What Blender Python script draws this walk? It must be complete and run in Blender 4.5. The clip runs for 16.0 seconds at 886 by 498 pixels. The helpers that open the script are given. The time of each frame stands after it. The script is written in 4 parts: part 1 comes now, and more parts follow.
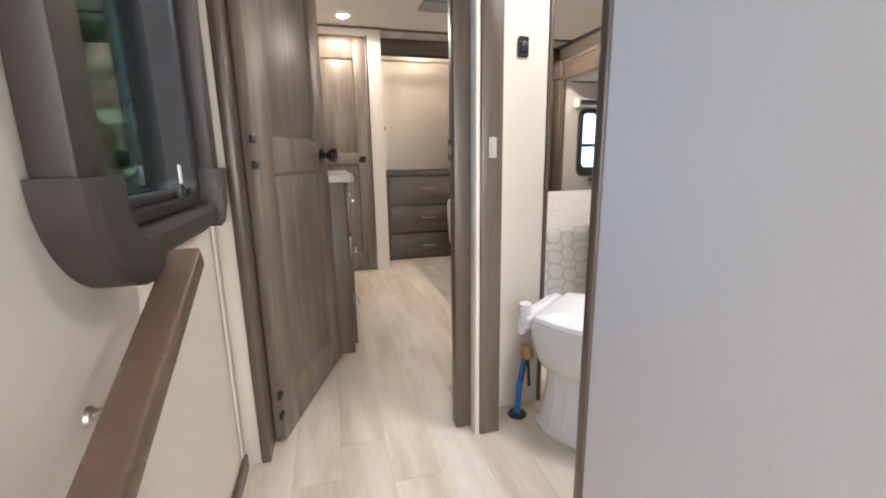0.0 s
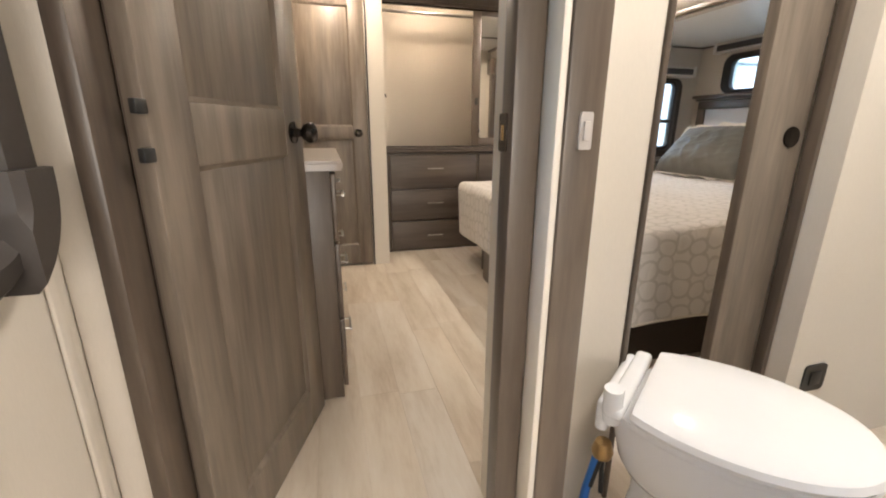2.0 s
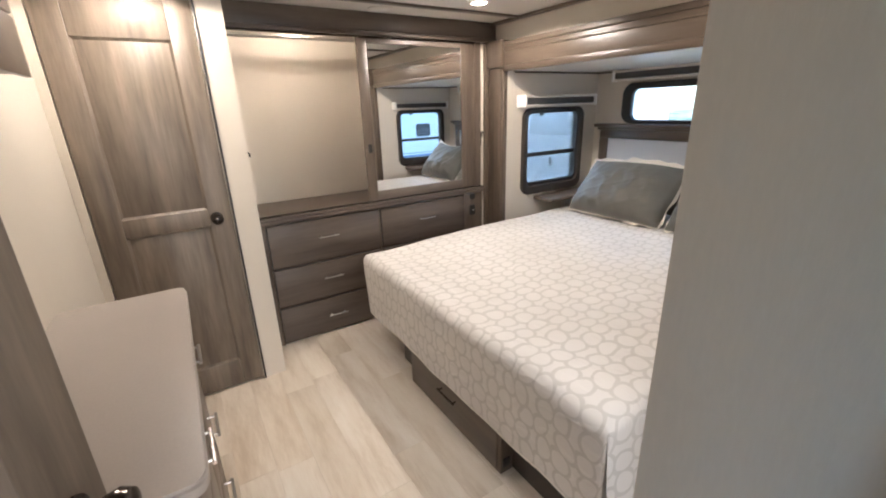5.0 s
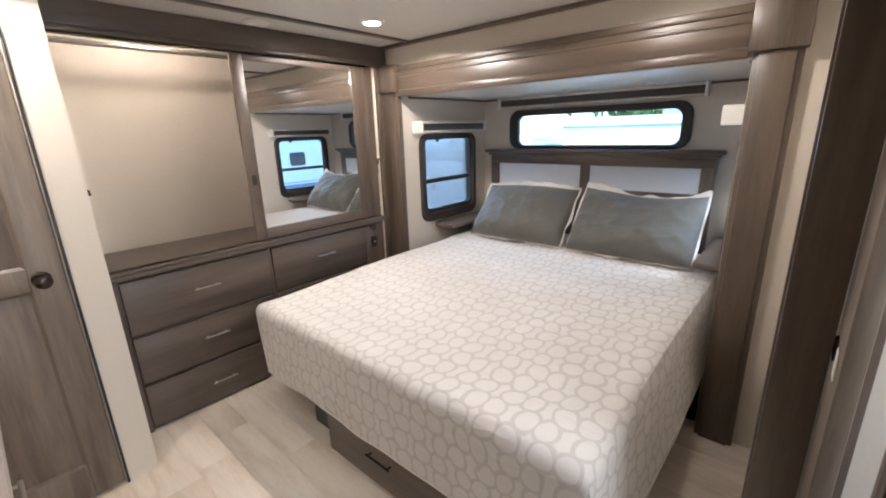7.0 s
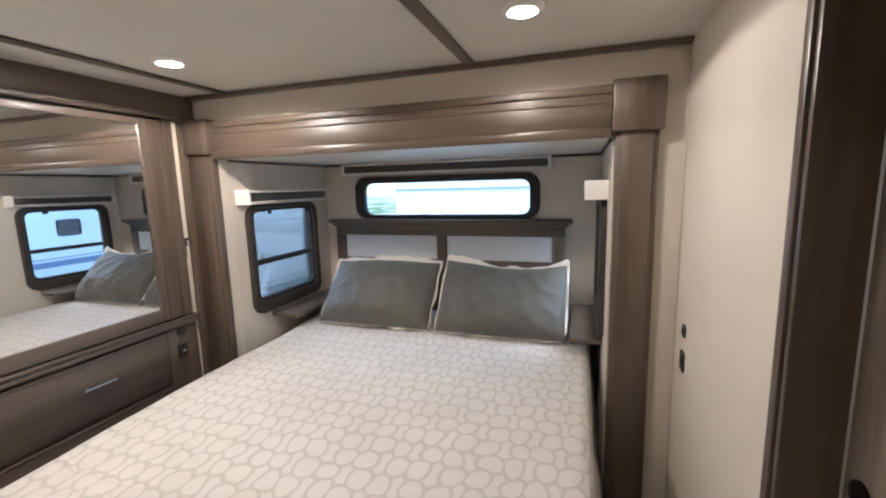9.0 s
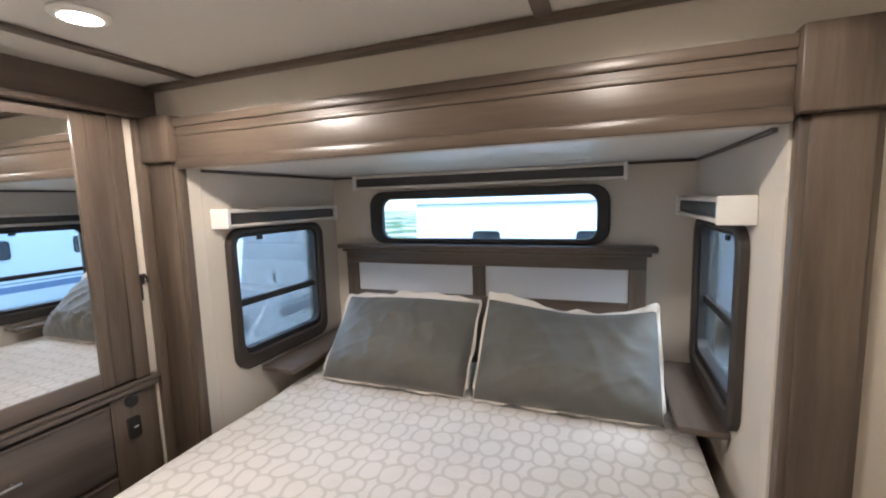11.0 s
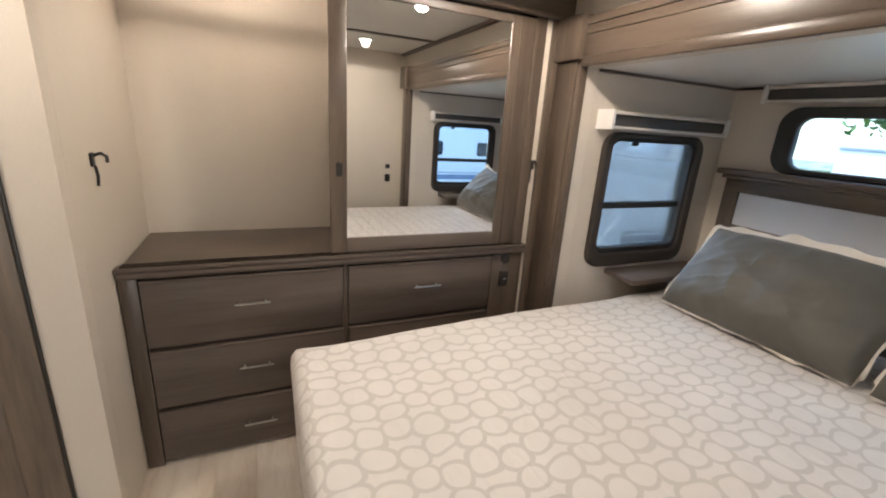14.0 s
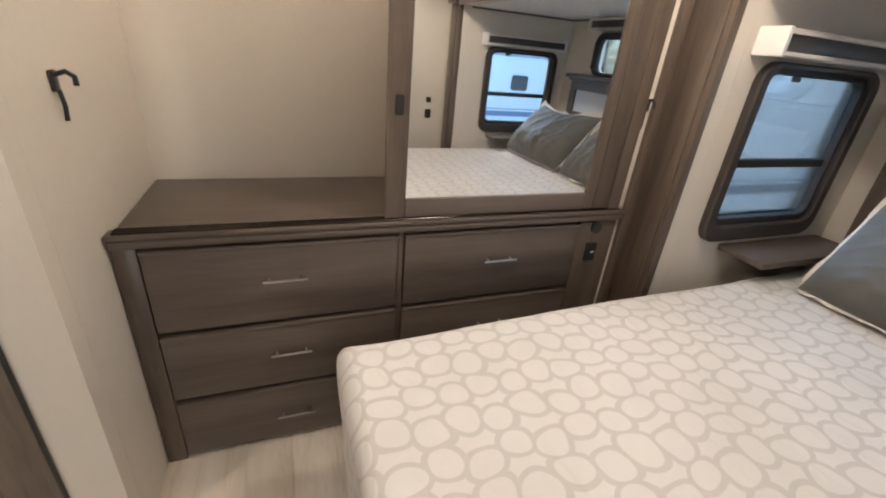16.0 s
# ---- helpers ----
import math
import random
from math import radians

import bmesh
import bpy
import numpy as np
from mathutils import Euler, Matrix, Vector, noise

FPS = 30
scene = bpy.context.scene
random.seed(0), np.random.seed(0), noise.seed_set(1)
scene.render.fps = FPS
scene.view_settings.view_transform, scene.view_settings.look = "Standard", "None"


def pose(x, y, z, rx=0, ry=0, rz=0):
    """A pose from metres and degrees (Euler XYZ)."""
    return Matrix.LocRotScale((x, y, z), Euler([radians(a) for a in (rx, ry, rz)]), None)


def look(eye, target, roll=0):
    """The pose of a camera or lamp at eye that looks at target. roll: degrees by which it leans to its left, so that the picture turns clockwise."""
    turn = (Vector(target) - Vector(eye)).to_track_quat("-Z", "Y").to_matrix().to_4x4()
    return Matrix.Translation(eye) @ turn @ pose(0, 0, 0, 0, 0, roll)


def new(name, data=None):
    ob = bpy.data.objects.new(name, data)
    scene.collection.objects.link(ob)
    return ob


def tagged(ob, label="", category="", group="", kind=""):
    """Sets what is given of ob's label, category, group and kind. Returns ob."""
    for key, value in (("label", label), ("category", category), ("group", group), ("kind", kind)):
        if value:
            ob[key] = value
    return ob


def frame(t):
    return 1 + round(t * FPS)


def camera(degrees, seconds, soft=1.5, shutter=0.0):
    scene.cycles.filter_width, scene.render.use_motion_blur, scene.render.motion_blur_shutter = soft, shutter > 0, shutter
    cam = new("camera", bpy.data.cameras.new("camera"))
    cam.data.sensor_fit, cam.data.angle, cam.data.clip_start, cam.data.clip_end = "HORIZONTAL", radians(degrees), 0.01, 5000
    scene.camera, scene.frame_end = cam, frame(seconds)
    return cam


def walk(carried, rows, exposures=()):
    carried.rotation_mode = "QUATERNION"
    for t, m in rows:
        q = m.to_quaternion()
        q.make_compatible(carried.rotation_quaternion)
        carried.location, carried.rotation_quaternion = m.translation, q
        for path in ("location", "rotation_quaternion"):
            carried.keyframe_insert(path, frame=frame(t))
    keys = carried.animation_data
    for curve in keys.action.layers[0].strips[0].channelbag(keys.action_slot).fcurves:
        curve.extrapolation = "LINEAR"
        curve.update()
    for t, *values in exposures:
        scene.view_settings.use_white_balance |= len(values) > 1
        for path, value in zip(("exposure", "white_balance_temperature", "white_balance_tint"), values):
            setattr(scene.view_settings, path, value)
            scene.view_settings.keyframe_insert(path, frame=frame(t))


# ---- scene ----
cam = camera(93.3, 16.0, soft=2.0)
PATH = [
    (0, (0.325, 0.242, 0.971), (0.831, 2.129, 0.546), -0.9),
    (0.5, (0.307, 0.275, 0.902), (0.888, 2.108, 0.353), -0.1),
    (1, (0.323, 0.393, 0.847), (0.913, 2.2, 0.227), 0.2),
    (1.5, (0.368, 0.642, 0.887), (0.893, 2.478, 0.29), -0.2),
    (2, (0.396, 0.835, 1.003), (0.901, 2.689, 0.449), 0.3),
    (2.5, (0.382, 0.971, 1.107), (0.901, 2.84, 0.62), -0.0),
    (3, (0.349, 1.168, 1.242), (0.936, 3.012, 0.736), -0.2),
    (3.5, (0.357, 1.29, 1.355), (1.006, 3.104, 0.818), -0.3),
    (4, (0.439, 1.433, 1.397), (1.17, 3.2, 0.814), -1.4),
    (4.5, (0.497, 1.52, 1.462), (1.357, 3.212, 0.832), -1.8),
    (7, (0.504, 1.858, 1.446), (1.945, 3.133, 0.901), -1.8),
    (7.5, (0.565, 1.873, 1.446), (2.099, 3.062, 0.962), -1.9),
    (8, (0.635, 1.955, 1.458), (2.321, 2.945, 1.039), -1.8),
    (8.5, (0.719, 2.098, 1.475), (2.515, 2.903, 1.121), -1.6),
    (9, (0.825, 2.207, 1.51), (2.7, 2.835, 1.21), -1.5),
    (11.5, (1.495, 2.517, 1.525), (3.328, 3.299, 1.345), -1.5),
    (12, (1.549, 2.473, 1.5), (3.264, 3.482, 1.299), -0.8),
    (12.5, (1.515, 2.482, 1.495), (3.06, 3.726, 1.238), 0.2),
    (13, (1.427, 2.514, 1.482), (2.723, 3.99, 1.103), 2.0),
    (13.5, (1.351, 2.511, 1.43), (2.372, 4.165, 0.959), 3.2),
    (14, (1.293, 2.515, 1.409), (2.078, 4.263, 0.836), 3.8),
    (14.5, (1.211, 2.587, 1.396), (1.885, 4.349, 0.732), 4.5),
    (15, (1.148, 2.679, 1.379), (1.795, 4.432, 0.667), 4.8),
    (15.5, (1.173, 2.833, 1.38), (1.837, 4.551, 0.602), 5.3),
    (16, (1.262, 2.989, 1.36), (1.944, 4.665, 0.506), 5.4),
]
walk(cam, [(t, look(eye, target, roll)) for t, eye, target, roll in PATH], exposures=((0, 2.7, 6150, 10), (1, 2.65, 6400, 10), (2, 2.68, 6900, 10), (3, 2.78, 6650, 10), (4.5, 2.85, 6250, 10), (7, 2.82, 5900, 10), (9, 2.57, 6000, 10), (12, 2.58, 6100, 10), (13, 2.5, 6400, 10), (14, 2.43, 6400, 10), (16, 2.45, 6350, 10)))

# ---- world, sun and lamps ----
world = bpy.data.worlds.new("world")
scene.world = world
world.use_nodes = True
_sky = world.node_tree.nodes.new("ShaderNodeTexSky")
_sky.sky_type, _sky.sun_disc = "NISHITA", False
_sky.sun_elevation, _sky.sun_rotation = radians(55), radians(206)
_bg = world.node_tree.nodes["Background"]
world.node_tree.links.new(_sky.outputs[0], _bg.inputs[0])
_bg.inputs[1].default_value = 0.15

sun = new("sun", bpy.data.lights.new("sun", "SUN"))
sun.data.energy, sun.data.angle, sun.data.color = 1.5, radians(60), (1.0, 0.99, 0.97)
sun.matrix_world = look((0, 0, 10), (3.1, 6.3, 0.0))

# warm downlights in the ceiling
LAMPS = [(0.51, 3.63), (2.08, 3.69), (2.10, 2.38)]
for (lx, ly), watts in zip(LAMPS, (3.5, 6.2, 2.1)):
    lamp = new("downlight_glow", bpy.data.lights.new("downlight_glow", "SPOT"))
    lamp.data.spot_size, lamp.data.spot_blend = radians(164), 0.10
    lamp.data.shadow_soft_size, lamp.data.energy, lamp.data.color = 0.03, watts, (1.0, 0.86, 0.73)
    lamp.location = (lx, ly, 1.965)


# small lamp behind the wardrobe header
puck = new("wardrobe_glow", bpy.data.lights.new("wardrobe_glow", "POINT"))
puck.data.shadow_soft_size, puck.data.energy, puck.data.color = 0.025, 1.3, (1.0, 0.82, 0.66)
puck.location = (1.28, 4.32, 1.955)


def daylight_fill(at, target, width, height, watts, tint=(1.0, 0.96, 0.92)):
    """An added area lamp that stands in for sky light."""
    d = new("daylight_fill", bpy.data.lights.new("daylight_fill", "AREA"))
    d.data.shape, d.data.size, d.data.size_y, d.data.energy, d.data.color = "RECTANGLE", width, height, watts, tint
    d.matrix_world = look(at, target)


daylight_fill((1.35, 1.05, 1.97), (1.35, 1.05, 0.0), 0.35, 0.35, 3.4)      # added lamp under the closed ceiling, brightens the bathroom
daylight_fill((0.43, -2.15, 1.0), (0.43, 0.0, 0.9), 0.7, 1.3, 8.4)         # added lamp before a made-up opening in the unseen back wall

SKY_TINT = (0.70, 0.87, 1.0)
daylight_fill((3.08, 4.55, 1.75), (3.05, 3.2, 0.6), 0.6, 0.3, 0.8, SKY_TINT)      # added lamps, out of view, for blue sky light at the slide-out's windows
daylight_fill((3.15, 1.60, 1.75), (3.10, 2.9, 0.6), 0.6, 0.3, 0.8, SKY_TINT)
daylight_fill((3.95, 3.10, 1.95), (3.0, 3.1, 0.9), 1.1, 0.3, 1.4, SKY_TINT)

CEIL = 2.0

# ---- materials ----


class Nodes:
    """Short hand for node trees."""

    def __init__(self, name, rough=0.6, metal=0.0):
        self.mat = bpy.data.materials.new(name)
        self.mat.use_nodes = True
        self.t = self.mat.node_tree
        self.bsdf = self.t.nodes["Principled BSDF"]
        self.bsdf.inputs["Roughness"].default_value = rough
        self.bsdf.inputs["Metallic"].default_value = metal

    def add(self, kind, **ins):
        n = self.t.nodes.new(kind)
        for key, v in ins.items():
            self.put(v, n.inputs[key.replace("_", " ")])
        return n

    def put(self, v, socket):
        if isinstance(v, bpy.types.NodeSocket):
            self.t.links.new(v, socket)
        else:
            socket.default_value = v

    def coord(self, scale=(1, 1, 1), out="Object"):
        c = self.add("ShaderNodeTexCoord")
        m = self.add("ShaderNodeMapping", Vector=c.outputs[out], Scale=scale)
        return m.outputs[0]

    def noise(self, vec, scale=5.0, detail=3.0, rough=0.55):
        return self.add("ShaderNodeTexNoise", Vector=vec, Scale=scale, Detail=detail, Roughness=rough).outputs["Fac"]

    def math(self, op, a, b=0.0, c=None):
        n = self.t.nodes.new("ShaderNodeMath")
        n.operation = op
        self.put(a, n.inputs[0])
        self.put(b, n.inputs[1])
        if c is not None:
            self.put(c, n.inputs[2])
        return n.outputs[0]

    def vec(self, op, a, b=(0, 0, 0)):
        n = self.t.nodes.new("ShaderNodeVectorMath")
        n.operation = op
        self.put(a, n.inputs[0])
        self.put(b, n.inputs[1])
        return n

    def ramp(self, fac, stops):
        n = self.add("ShaderNodeValToRGB", Fac=fac)
        e = n.color_ramp.elements
        for i, (p, col) in enumerate(stops):
            el = e[i] if i < 2 else e.new(p)
            el.position, el.color = p, (*col, 1)
        return n.outputs[0]

    def mix(self, fac, a, b, blend="MIX"):
        n = self.t.nodes.new("ShaderNodeMix")
        n.data_type, n.blend_type = "RGBA", blend
        for v, s in ((fac, n.inputs[0]), (a, n.inputs[6]), (b, n.inputs[7])):
            self.put((*v, 1) if isinstance(v, tuple) and len(v) == 3 else v, s)
        return n.outputs[2]

    def finish(self, color=None, bump=None, strength=0.1, distance=0.002, rough=None):
        if color is not None:
            self.put((*color, 1) if isinstance(color, tuple) else color, self.bsdf.inputs["Base Color"])
        if bump is not None:
            b = self.add("ShaderNodeBump", Height=bump, Strength=strength, Distance=distance)
            self.t.links.new(b.outputs[0], self.bsdf.inputs["Normal"])
        if rough is not None:
            self.put(rough, self.bsdf.inputs["Roughness"])
        return self.mat


def wood(name, dark, light, axis, rough=0.42, coarse=5.0):
    """Printed wood foil: broad cloudy streaks and fine grain along an axis."""
    n = Nodes(name, rough)
    stretch = [1.0, 1.0, 1.0]
    stretch["xyz".index(axis)] = 0.09
    v = n.coord(tuple(stretch))
    rnd = n.add("ShaderNodeObjectInfo").outputs["Random"]
    off = n.add("ShaderNodeCombineXYZ", X=n.math("MULTIPLY", rnd, 7.0), Y=n.math("MULTIPLY", rnd, 13.0), Z=rnd).outputs[0]
    v = n.vec("ADD", v, off).outputs[0]
    broad = n.noise(v, coarse * 2.2, 3.0, 0.6)
    grain = n.noise(v, 90.0, 4.0, 0.65)
    pore = n.noise(v, 320.0, 2.0, 0.6)
    f = n.math("ADD", n.math("MULTIPLY", broad, 0.75), n.math("MULTIPLY", grain, 0.25))
    col = n.ramp(f, [(0.33, dark), (0.68, light)])
    col = n.mix(n.math("MULTIPLY", n.math("SUBTRACT", pore, 0.5), 0.5), col, dark)
    r = n.math("ADD", n.math("MULTIPLY", broad, 0.18), rough - 0.09)
    return n.finish(col, n.math("ADD", grain, pore), 0.12, 0.0006, r)


def paint(name, color, rough=0.55, grain=60.0, depth=0.06, vary=0.06, stretch=(1, 1, 1), metal=0.0):
    n = Nodes(name, rough, metal)
    v = n.coord(stretch)
    big, fine = n.noise(v, 2.3, 3.0), n.noise(v, grain, 4.0, 0.7)
    f = n.math("ADD", n.math("MULTIPLY", big, 0.5), n.math("MULTIPLY", fine, 0.5))
    lo, hi = tuple(c * (1 - vary) for c in color), tuple(min(1, c * (1 + vary)) for c in color)
    return n.finish(n.ramp(f, [(0.35, lo), (0.65, hi)]), fine, depth * 4, 0.0008, n.math("ADD", n.math("MULTIPLY", big, 0.12), rough - 0.06))


# cabinet woods, upright and level grain
WOOD_Z = wood("cabinet_wood_upright", (0.062, 0.045, 0.034), (0.158, 0.120, 0.090), "z", 0.36)
WOOD_Y = wood("cabinet_wood_along", (0.066, 0.047, 0.035), (0.145, 0.109, 0.081), "y", 0.34)
WOOD_X = wood("drawer_wood_across", (0.080, 0.061, 0.050), (0.150, 0.119, 0.098), "x", 0.38)
DOOR_WOOD = wood("door_wood", (0.098, 0.076, 0.058), (0.245, 0.198, 0.153), "z", 0.42, 7.0)
RAIL_WOOD = paint("handrail_lacquer", (0.150, 0.098, 0.066), 0.26, 25.0, 0.01, 0.15, (0.3, 1, 1))
WALL = paint("linen_wallboard", (0.66, 0.60, 0.52), 0.62, 260.0, 0.10, 0.035, (1, 1, 0.22))
PALE = paint("pale_wallboard", (0.68, 0.685, 0.72), 0.55, 240.0, 0.08, 0.03, (1, 1, 0.25))
CEILING = paint("ceiling_board", (0.66, 0.635, 0.59), 0.5, 90.0, 0.03, 0.02)
SLIDE_CEIL = paint("slide_ceiling_board", (0.80, 0.79, 0.77), 0.32, 90.0, 0.02, 0.02)
LAMINATE = paint("pale_laminate_top", (0.43, 0.385, 0.355), 0.35, 160.0, 0.02, 0.06)
WHITE = paint("white_plastic", (0.80, 0.79, 0.76), 0.35, 80.0, 0.01, 0.02)
PORCELAIN = paint("white_porcelain", (0.80, 0.80, 0.81), 0.10, 30.0, 0.0, 0.01)
BLACK = paint("black_plastic", (0.018, 0.017, 0.016), 0.35, 120.0, 0.03, 0.2)
RUBBER = paint("window_rubber", (0.022, 0.021, 0.021), 0.55, 120.0, 0.03, 0.2)
GREY_TRIM = paint("grey_brown_window_surround", (0.042, 0.034, 0.029), 0.5, 180.0, 0.05, 0.08)
BRONZE = paint("dark_bronze_metal", (0.045, 0.036, 0.030), 0.22, 60.0, 0.01, 0.2, (1, 1, 1), 0.85)
NICKEL = paint("brushed_nickel", (0.46, 0.44, 0.41), 0.3, 200.0, 0.02, 0.08, (1, 1, 1), 1.0)
BRASS = paint("worn_brass", (0.45, 0.30, 0.14), 0.3, 60.0, 0.03, 0.2, (1, 1, 1), 0.9)
BLUE = paint("blue_water_pipe", (0.02, 0.16, 0.55), 0.35, 40.0, 0.01, 0.1)
FELT = paint("headboard_panel_fabric", (0.66, 0.67, 0.70), 0.85, 420.0, 0.2, 0.05)
SHADE_DARK = paint("dark_shade_cassette", (0.060, 0.056, 0.054), 0.45, 150.0, 0.03, 0.15)
TRAILER = paint("white_trailer_skin", (0.78, 0.80, 0.82), 0.3, 12.0, 0.02, 0.03)
TRAILER_GREY = paint("grey_trailer_panel", (0.33, 0.35, 0.38), 0.4, 12.0, 0.02, 0.05)
TRAILER_BLUE = paint("blue_trailer_stripe", (0.18, 0.24, 0.36), 0.35, 12.0, 0.01, 0.05)
DARK_GLASS = paint("dark_trailer_window", (0.03, 0.035, 0.04), 0.06, 10.0, 0.0, 0.1)
TYRE = paint("tyre_rubber", (0.02, 0.02, 0.02), 0.8, 60.0, 0.1, 0.2)
DARK_BASE = paint("dark_bed_base_board", (0.055, 0.043, 0.035), 0.5, 120.0, 0.03, 0.15, (1, 0.2, 1))


def make_floor():
    n = Nodes("oak_plank_vinyl", 0.42)
    rnd = n.add("ShaderNodeObjectInfo").outputs["Random"]
    v = n.coord((1, 0.14, 1))
    off = n.add("ShaderNodeCombineXYZ", X=n.math("MULTIPLY", rnd, 31.0), Y=n.math("MULTIPLY", rnd, 17.0), Z=0.0).outputs[0]
    v = n.vec("ADD", v, off).outputs[0]
    broad, grain = n.noise(v, 9.0, 4.0, 0.6), n.noise(v, 110.0, 4.0, 0.65)
    f = n.math("ADD", n.math("MULTIPLY", broad, 0.8), n.math("MULTIPLY", grain, 0.2))
    col = n.ramp(f, [(0.34, (0.57, 0.475, 0.38)), (0.52, (0.74, 0.665, 0.575)), (0.70, (0.83, 0.775, 0.70))])
    tint = n.ramp(rnd, [(0.0, (0.86, 0.84, 0.81)), (0.5, (1.0, 0.98, 0.95)), (1.0, (0.95, 0.96, 0.98))])
    return n.finish(n.mix(1.0, col, tint, "MULTIPLY"), grain, 0.10, 0.0005, n.math("ADD", n.math("MULTIPLY", broad, 0.2), 0.30))


FLOOR = make_floor()


def make_spread():
    """Woven bedspread: a wobbly honeycomb of grey-beige outlines on cream."""
    n = Nodes("honeycomb_bedspread", 0.85)
    uv = n.add("ShaderNodeTexCoord").outputs["UV"]
    wob = n.add("ShaderNodeTexNoise", Vector=uv, Scale=7.0, Detail=1.0).outputs["Color"]
    wob = n.vec("SCALE", n.vec("SUBTRACT", wob, (0.5, 0.5, 0.5)).outputs[0])
    wob.inputs["Scale"].default_value = 0.062
    p = n.vec("ADD", uv, wob.outputs[0]).outputs[0]
    xy = n.add("ShaderNodeSeparateXYZ", Vector=n.vec("ADD", n.vec("MULTIPLY", p, (1 / 0.082, 1 / 0.072, 0)).outputs[0], (40.0, 60.0, 0)).outputs[0])

    def ovals(shift_x, shift_y):
        """Distance to paired ovals that stand in every second column, three units to a repeat."""
        dx = n.math("SUBTRACT", n.math("MODULO", n.math("ADD", xy.outputs[0], shift_x), 2.0), 1.0)
        q = n.math("ABSOLUTE", n.math("SUBTRACT", n.math("MODULO", n.math("ADD", xy.outputs[1], shift_y), 2.56), 1.28))
        a = n.math("POWER", n.math("ABSOLUTE", n.math("DIVIDE", dx, 0.555)), 2.2)
        b = n.math("POWER", n.math("ABSOLUTE", n.math("DIVIDE", n.math("SUBTRACT", q, 0.5), 0.55)), 2.2)
        return n.math("POWER", n.math("ADD", a, b), 1 / 2.2)

    # outlines of the ovals; what is left between them reads as bone shapes
    d = n.math("MINIMUM", ovals(0.0, 0.0), ovals(1.0, 1.28))
    line = n.math("MULTIPLY", n.add("ShaderNodeMapRange", Value=d, From_Min=0.78, From_Max=0.84).outputs[0],
                  n.add("ShaderNodeMapRange", Value=d, From_Min=1.14, From_Max=1.08).outputs[0])
    weave = n.noise(n.vec("MULTIPLY", uv, (1, 1, 0)).outputs[0], 700.0, 2.0)
    soft = n.noise(uv, 3.0, 3.0)
    base = n.ramp(soft, [(0.3, (0.69, 0.665, 0.64)), (0.7, (0.765, 0.74, 0.72))])
    col = n.mix(n.math("MULTIPLY", line, 0.56), base, (0.48, 0.46, 0.43))
    n.bsdf.inputs["Sheen Weight"].default_value = 0.2
    hgt = n.math("ADD", n.math("MULTIPLY", weave, 0.4), n.math("MULTIPLY", n.math("SUBTRACT", 1.0, line), 0.8))
    # long soft creases in the cloth
    fold = n.noise(n.vec("MULTIPLY", p, (2.2, 0.8, 0)).outputs[0], 3.2, 3.0, 0.5)
    ridge = n.math("MINIMUM", n.math("ABSOLUTE", n.math("SUBTRACT", fold, 0.5)), 0.06)
    hgt = n.math("ADD", hgt, n.math("MULTIPLY", n.math("SUBTRACT", 0.06, ridge), 70.0))
    return n.finish(col, hgt, 0.35, 0.0015)


SPREAD = make_spread()


def make_satin():
    n = Nodes("sage_grey_satin", 0.60)
    v = n.coord((1, 1, 1))
    big, fine = n.noise(v, 9.0, 4.0, 0.6), n.noise(v, 500.0, 2.0)
    n.bsdf.inputs["Sheen Weight"].default_value = 0.15
    col = n.ramp(big, [(0.25, (0.092, 0.088, 0.074)), (0.75, (0.112, 0.108, 0.092))])
    return n.finish(col, n.math("ADD", n.math("MULTIPLY", big, 1.0), n.math("MULTIPLY", fine, 0.05)), 0.22, 0.004)


SATIN = make_satin()
FLANGE = paint("cream_cotton_flange", (0.70, 0.66, 0.60), 0.85, 300.0, 0.15, 0.08)


def make_glass(name, rough=0.0, tint=(1, 1, 1)):
    n = Nodes(name, rough)
    t = n.t
    tr = n.add("ShaderNodeBsdfTransparent", Color=(*tint, 1))
    gl = n.add("ShaderNodeBsdfGlossy", Roughness=0.02)
    mx = n.add("ShaderNodeMixShader", Fac=n.math("MULTIPLY", n.add("ShaderNodeFresnel", IOR=1.45).outputs[0], 0.9))
    t.links.new(tr.outputs[0], mx.inputs[1])
    t.links.new(gl.outputs[0], mx.inputs[2])
    t.links.new(mx.outputs[0], t.nodes["Material Output"].inputs[0])
    return n.mat


GLASS = make_glass("clear_window_glass", 0.0, (0.78, 0.88, 0.95))
TINTED = make_glass("tinted_window_glass", 0.0, (0.45, 0.47, 0.48))
MIRROR = Nodes("silvered_mirror", 0.01, 1.0).finish((0.90, 0.91, 0.91))


def make_glow(name, color, strength):
    n = Nodes(name)
    n.bsdf.inputs["Emission Color"].default_value = (*color, 1)
    n.bsdf.inputs["Emission Strength"].default_value = strength
    return n.finish((0.8, 0.8, 0.78))


LAMP_GLOW = make_glow("lit_lamp_lens", (1.0, 0.87, 0.70), 16.0)


def make_ground():
    n = Nodes("gravel_and_grass", 0.95)
    v = n.coord()
    big, fine = n.noise(v, 0.25, 4.0), n.noise(v, 25.0, 4.0, 0.7)
    g = n.ramp(fine, [(0.3, (0.05, 0.09, 0.025)), (0.7, (0.12, 0.17, 0.05))])
    s = n.ramp(fine, [(0.3, (0.34, 0.33, 0.32)), (0.7, (0.52, 0.51, 0.49))])
    return n.finish(n.mix(n.ramp(big, [(0.45, (0, 0, 0)), (0.55, (1, 1, 1))]), s, g), fine, 0.5, 0.02)


GROUND = make_ground()


